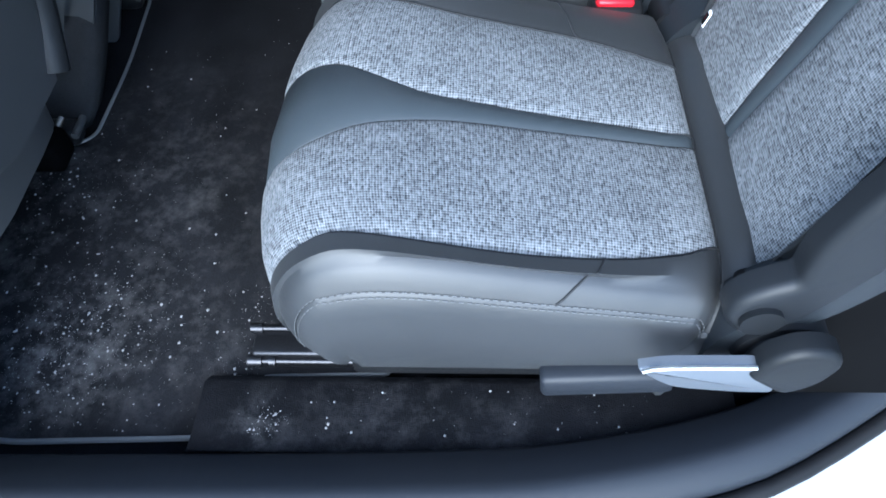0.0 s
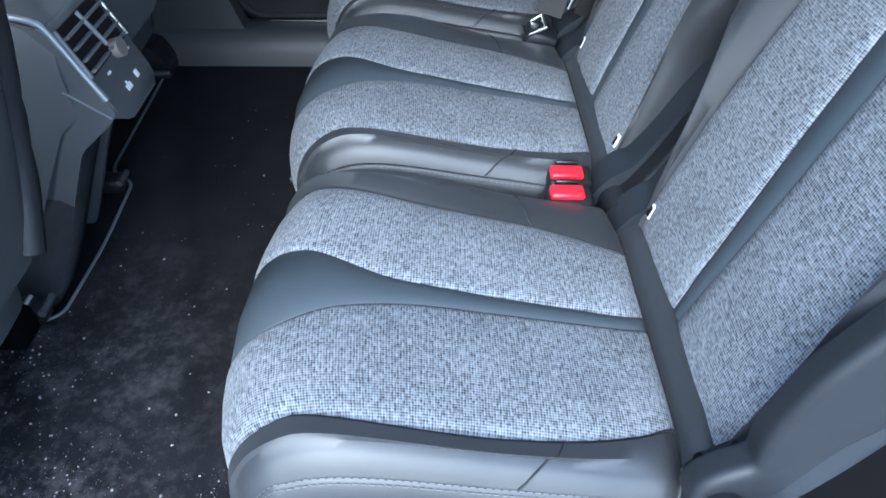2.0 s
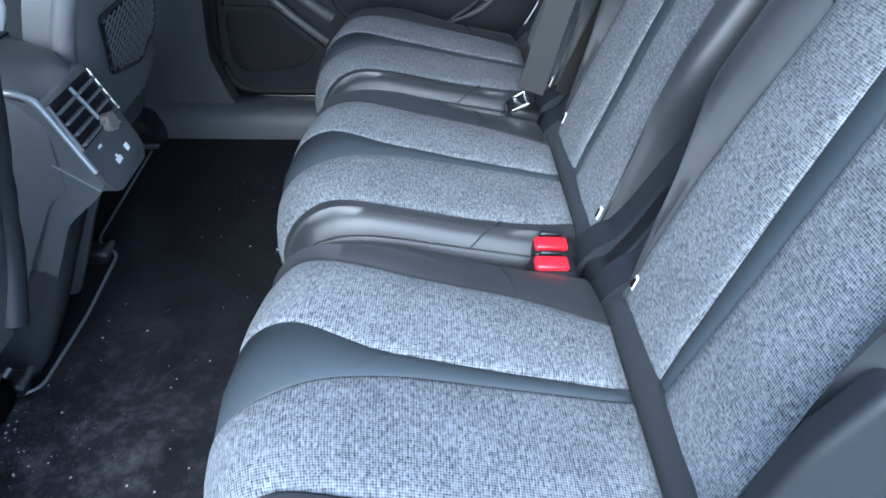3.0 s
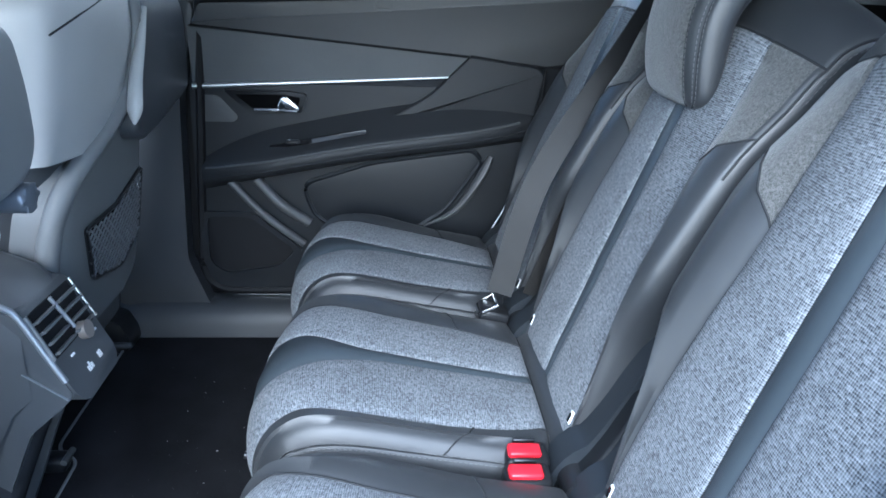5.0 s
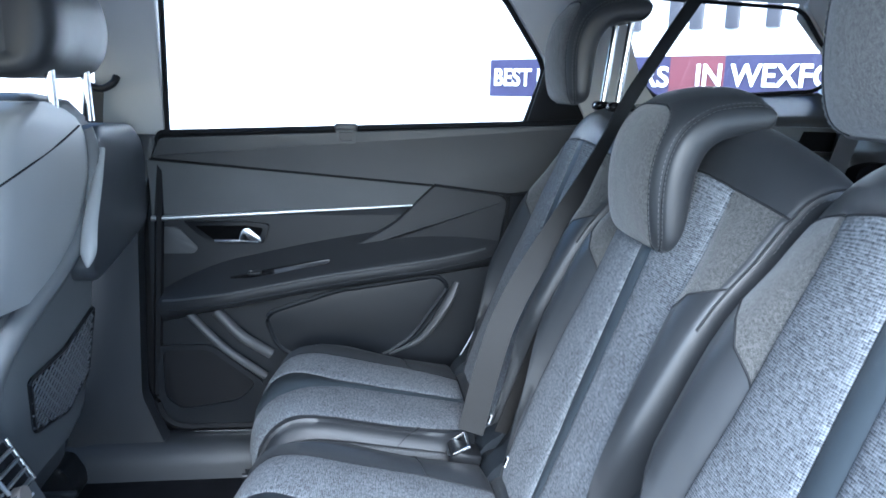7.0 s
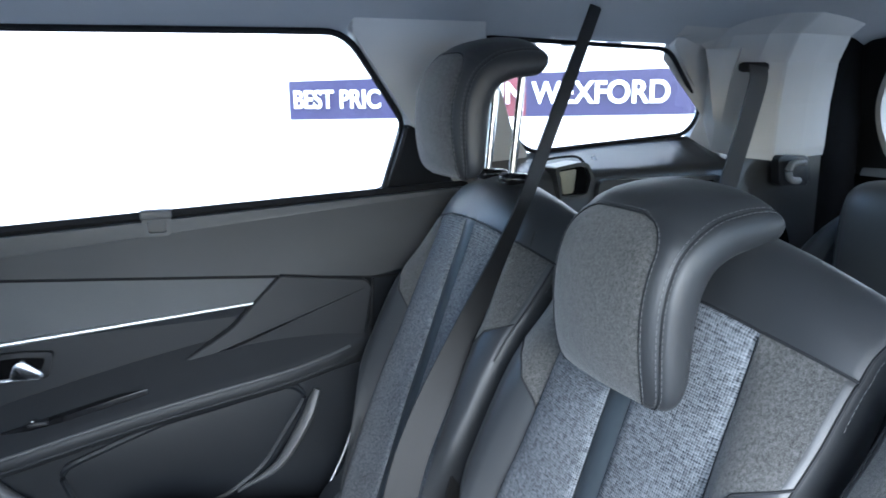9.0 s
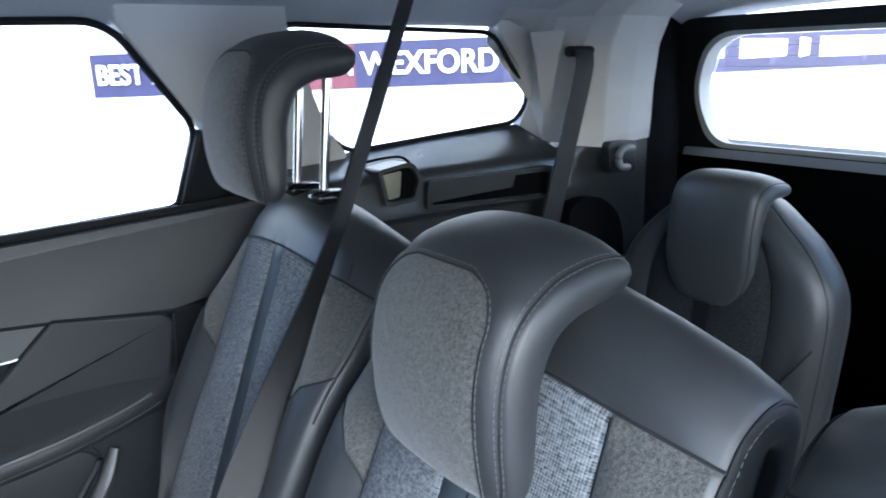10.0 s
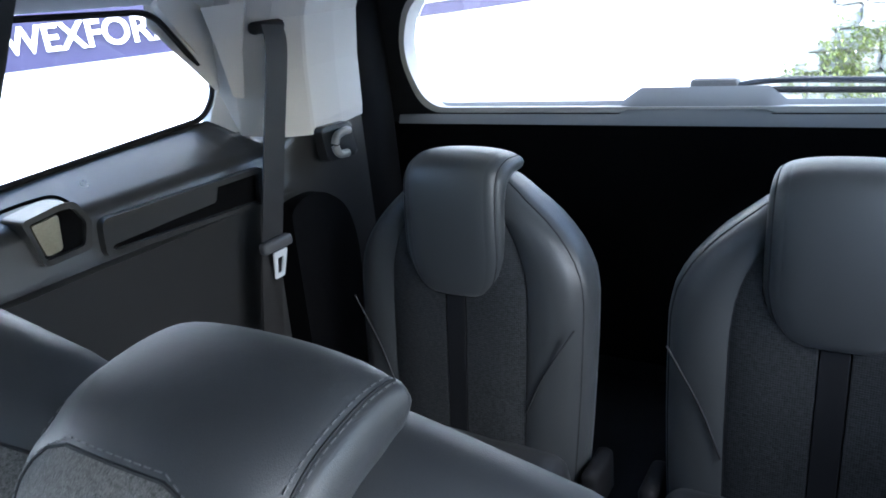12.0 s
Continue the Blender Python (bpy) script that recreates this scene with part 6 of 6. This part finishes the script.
    for x, yc, z, hw in foot:
        rows.append([(x - 0.09, yc - hw - 0.002, z), (x - 0.03, yc - hw, z), (x - 0.010, yc - hw * 0.85, z), (x, yc - hw * 0.5, z), (x, yc + hw * 0.5, z), (x - 0.010, yc + hw * 0.85, z), (x - 0.03, yc + hw, z), (x - 0.09, yc + hw + 0.002, z)])
    part("foot", sheet(rows), FOOT_PILE, c, "carpeted console foot")
    return c


build_console()
for x, y in ((-0.330, 0.140), (-0.335, -0.19)):
    h = thing("rail_end_cap", (x, y, 0.02), "black plastic seat rail end cap", "rail cap", "rail end caps")
    part("cap", rbox((x - 0.02, y, 0.035), (0.05, 0.036, 0.030), 0.008), PLASTIC, h)
    part("lip", tube([(x + 0.006, y - 0.02, 0.046), (x + 0.006, y + 0.02, 0.046)], 0.006, 8), PLASTIC_GREY, h)
h = thing("rail_end_cap", (-0.40, 0.575, 0.02), "black plastic seat rail end cap", "rail cap", "rail end caps")
part("cap", slab(round_poly([(-0.455, 0.018), (-0.445, 0.070), (-0.415, 0.098), (-0.388, 0.092), (-0.366, 0.050), (-0.362, 0.018)], 0.010), lambda a, b, d: (a, 0.575 + d, b), 0.075, 0.008), PLASTIC, h)
part("lip", rbox((-0.408, 0.572, 0.034), (0.10, 0.012, 0.014), 0.004), PILLAR_LOW, h)

# belt guide on the far centre pillar
g = thing("belt_guide", (-0.28, 0.70, 0.88), "black front seat belt guide on the pillar", "belt guide")
part("guide", tube(spline([(-0.312, 0.690, 0.925), (-0.300, 0.682, 0.905), (-0.275, 0.680, 0.897), (-0.252, 0.682, 0.908), (-0.246, 0.690, 0.922)], 5), 0.008, 8), PLASTIC, g)
part("webbing", ribbon([(-0.292, 0.684, 0.90), (-0.300, 0.69, 0.84), (-0.31, 0.70, 0.70)], 0.04, [(1, 0, 0)] * 3), WEB, g, "black webbing")

# crumbs of dried mud on mat and carpet
rng = random.Random(5)
cb = bmesh.new()
def crumb(x, y, z, r):
    a, c = rng.uniform(0, 6.28), rng.uniform(0.6, 1.4)
    vs = [cb.verts.new((x + r * math.cos(a + q), y + r * c * math.sin(a + q), z)) for q in (0, 1.7, 3.1, 4.6)]
    vs.append(cb.verts.new((x, y, z + r * 0.9)))
    for q in range(4):
        cb.faces.new((vs[q], vs[(q + 1) % 4], vs[4]))


for k in range(2400):
    c = rng.random()
    if c < 0.5:
        x, y = rng.gauss(-0.24, 0.075), rng.gauss(-0.53, 0.075)
    elif c < 0.7:
        x, y = rng.gauss(-0.35, 0.06), rng.gauss(-0.27, 0.06)
    elif c < 0.80:
        x, y = rng.gauss(-0.02, 0.02), rng.uniform(-0.64, -0.45)
    else:
        x, y = rng.uniform(-0.44, 0.0), rng.uniform(-0.64, 0.05) if rng.random() < 0.75 else rng.uniform(0.0, 0.5)
    if y < -0.65 or x > 0.02 or (x < -0.31 and y > -0.21):
        continue
    r = 0.00035 + (rng.random() ** 9) * 0.0019
    crumb(x, y, 0.0172, r)
for k in range(190):
    x, y = (rng.gauss(0.03, 0.012), rng.gauss(-0.655, 0.015)) if k < 120 else (rng.uniform(0.02, 0.5), rng.uniform(-0.67, -0.61))
    crumb(x, y, 0.050, 0.0004 + (rng.random() ** 7) * 0.0018)
solo("mud_crumbs", cb, CRUMB, "scattered crumbs of pale dried mud", "dirt", kind="stuff")

# ---- body shell that closes the car ----
def shell(name, poly, place, thick, label, m=PLASTIC_SOFT):
    return solo(name, slab(poly, place, thick, 0.0), m, label, "car body", kind="structure")


shell("wall_far_front", [(-0.30, 0.0), (-1.6, 0.0), (-1.6, 0.78), (-0.30, 0.80)], lambda a, b, d: (a, 0.745 + d, b), 0.05, "black front door lining")
shell("wall_near_front", [(-0.26, 0.0), (-1.6, 0.0), (-1.6, 0.78), (-0.26, 0.80)], lambda a, b, d: (a, -0.745 - d, b), 0.05, "black front door lining")
shell("pillar_b_near", [(-0.26, 0.0), (-0.36, 0.0), (-0.36, 1.15), (-0.26, 1.15)], lambda a, b, d: (a, -0.70 - d, b), 0.06, "centre pillar beside the door opening")
shell("wall_near_rear", [(0.84, 0.25), (1.86, 0.25), (1.86, 0.88), (0.84, 0.88)], lambda a, b, d: (a, -0.66 - d, b), 0.05, "black luggage side lining")
shell("pillar_d_near", [(1.32, 0.88), (1.86, 0.88), (1.86, 1.16), (1.25, 1.16)], lambda a, b, d: (a, -0.66 - d, b), 0.05, "pale luggage pillar trim", PILLAR)
shell("wall_far_rear", [(0.80, 0.20), (1.88, 0.20), (1.88, 0.88), (0.80, 0.88)], lambda a, b, d: (a, 0.735 + d, b), 0.05, "inner body side", PLASTIC)
shell("inner_side_far", [(-1.6, 0.0), (0.86, 0.0), (0.86, 0.79), (-1.6, 0.77)], lambda a, b, d: (a, 0.788 + d, b), 0.008, "black inner body side", RUBBER)
shell("body_side_far", [(-1.6, -0.05), (1.88, -0.05), (1.88, 0.80), (-1.6, 0.78)], lambda a, b, d: (a, 0.80 + d, b), 0.04, "outer body side", BODY)
shell("dashboard", [(-0.74, 0.25), (0.74, 0.25), (0.74, 0.82), (-0.74, 0.82)], lambda a, b, d: (-1.30 - d, a, b), 0.4, "black dashboard")
shell("underbody", [(-1.7, -0.80), (1.95, -0.80), (1.95, 0.80), (-1.7, 0.80)], lambda a, b, d: (a, b, -0.03 - d), 0.05, "car underbody")
shell("bulkhead", [(-0.74, -0.05), (0.74, -0.05), (0.74, 0.30), (-0.74, 0.30)], lambda a, b, d: (1.835 + d, a, b), 0.05, "tailgate sill")

# ---- outside ----
GROUND = -0.36
bm = sheet([[(x, y, GROUND) for y in (-400, -40, -10, 0, 10, 40, 400)] for x in (-400, -40, -10, 0, 10, 40, 400)])
solo("ground", bm, PALE_GROUND, "ground plane, pale to bounce light into the car", "ground", kind="structure")
WA = radians(-44.4)
wall_at = lambda s, z, d=0.0: Vector((1.469 + s * math.cos(WA) + d * math.sin(WA), 5.70 + s * math.sin(WA) - d * math.cos(WA), z))
b = slab([(-16, GROUND), (10.5, GROUND), (10.5, 5.2), (-16, 5.2)], lambda a, z, d: tuple(wall_at(a, z, -d)), 0.3, 0.0)
solo("building_wall", b, RENDERED, "white rendered building wall", "building", kind="structure")
ban = thing("banner", tuple(wall_at(2.9, 0.87)), "navy vinyl banner with white lettering on the wall", "banner")
part("backing", slab([(-0.05, 0.83), (3.1, 0.872), (5.97, 0.940), (5.97, 1.150), (3.1, 1.187), (-0.05, 1.150)], lambda a, z, d: tuple(wall_at(a, z, 0.012 - d)), 0.012, 0.0), NAVY, ban, smooth=False)
part("red_panel", slab([(1.62, 0.853), (2.03, 0.859), (2.03, 1.172), (1.62, 1.167)], lambda a, z, d: tuple(wall_at(a, z, 0.014 - d)), 0.002, 0.0), REDVINYL, ban, smooth=False)


def words(text, s0, s1, z0, h):
    cu = bpy.data.curves.new("lettering", "FONT")
    cu.body, cu.size, cu.extrude, cu.offset = text, 1.0, 0.003, 0.020
    cu.materials.append(WHITE)
    ob = new("lettering", cu)
    bpy.context.view_layer.update()
    wd = max(v[0] for v in ob.bound_box)
    k = (s1 - s0) / wd
    rot = Matrix.Rotation(WA, 4, "Z") @ Matrix.Rotation(radians(90), 4, "X")
    ob.matrix_world = Matrix.Translation(wall_at(s0, z0, 0.030)) @ rot @ Matrix.Diagonal((k, h / 0.70, 1, 1))
    ob.parent = ban
    ob.matrix_parent_inverse = Matrix.Translation(ban.location).inverted()
    return ob


words("BEST PRIC", 0.0, 0.825, 0.928, 0.145)
words("CARS", 1.10, 1.62, 0.942, 0.150)
words("IN WEXFORD", 1.819, 3.063, 0.955, 0.155)
# phone number: plain bars
for s0, s1 in ((4.50, 4.56), (4.658, 4.95), (5.03, 5.09), (5.154, 5.924)):
    part("bar", slab([(s0, 0.99), (s1, 1.0), (s1, 1.11), (s0, 1.12)], lambda a, z, d: tuple(wall_at(a, z, 0.016 - d)), 0.003, 0.0), WHITE, ban, smooth=False)
sign = thing("wall_sign", tuple(wall_at(1.8, 1.5)), "large dark grey raised wall letters as plain shapes", "sign")
for s0, s1 in ((1.26, 1.36), (1.59, 1.69), (1.75, 1.84), (2.01, 2.10), (2.29, 2.38), (2.62, 2.72)):
    part("bar", slab(round_poly([(s0, 1.36), (s1, 1.36), (s1, 2.05), (s0, 2.05)], 0.01), lambda a, z, d: tuple(wall_at(a, z, 0.05 - d)), 0.05, 0.004), INK, sign)
arc_o = [(0.80 + 0.37 * math.cos(a / 24 * 6.2832), 1.71 + 0.37 * math.sin(a / 24 * 6.2832)) for a in range(24)]
arc_i = [(0.80 + 0.25 * math.cos(a / 24 * 6.2832), 1.71 + 0.25 * math.sin(a / 24 * 6.2832)) for a in range(24)]
part("round_bar", ring(arc_o, arc_i, lambda a, z, d: tuple(wall_at(a, z, 0.05 - d)), 0.05), INK, sign)
# stone wall and hedge behind the car; the wall's end is broken and rakes back upwards
WALL_LOW, WALL_RAKE = 0.16, 0.9
def rough_wall():
    w = thing("stone_wall", (6.4, -1.0, GROUND), "mossy rubble stone boundary wall", "wall")
    r2 = random.Random(3)
    z = GROUND
    while z < 2.0:
        h = r2.uniform(0.08, 0.16)
        end = 0.43 - min(0.28, max(0.0, z - WALL_LOW) * WALL_RAKE) + r2.uniform(-0.05, 0.03)
        y = -2.2 + r2.uniform(0, 0.2)
        while y < end - 0.06:
            ln = min(r2.uniform(0.10, 0.34), end - y)
            b2 = rbox((6.4 + r2.uniform(-0.04, 0.04), y + ln / 2, z + h / 2), (0.3, ln - 0.006, h - 0.005), 0.03, 2, m=pose(0, 0, 0, r2.uniform(-2, 2), 0, 0))
            for v in b2.verts:
                v.co += Vector((r2.uniform(-0.015, 0.015), r2.uniform(-0.008, 0.008), r2.uniform(-0.008, 0.008)))
            part("stone", b2, STONE, w)
            y += ln
        z += h
    return w


rough_wall()
hedge = bmesh.new()
r2 = random.Random(8)
clumps = [(r2.uniform(-2.0, 0.05), WALL_LOW + r2.uniform(-0.26, 0.45), r2.uniform(0.05, 0.13)) for k in range(46)] + [(0.07, WALL_LOW + 0.24, 0.07), (0.33, WALL_LOW + 0.05, 0.05), (0.20, WALL_LOW + 0.10, 0.07), (-0.12, WALL_LOW + 0.30, 0.07)]
for k in range(9000):
    cy, cz, cr = r2.choice(clumps)
    x, y, z = 6.22 + r2.gauss(0, 0.025), cy + r2.gauss(0, cr), cz + r2.gauss(0, cr * 0.7)
    a = Vector((r2.uniform(-1, 1), r2.uniform(-1, 1), r2.uniform(-1, 1))).normalized()
    c = a.cross(Vector((0.3, 0.2, 1))).normalized()
    s = r2.uniform(0.010, 0.024)
    p = Vector((x, y, z))
    vs = [hedge.verts.new(p + q) for q in (a * s, c * s * 0.5, -a * s, -c * s * 0.5)]
    hedge.faces.new(vs)
solo("shrub", hedge, LEAF, "green ivy growing over the stone wall", "plant", kind="stuff", smooth=False)
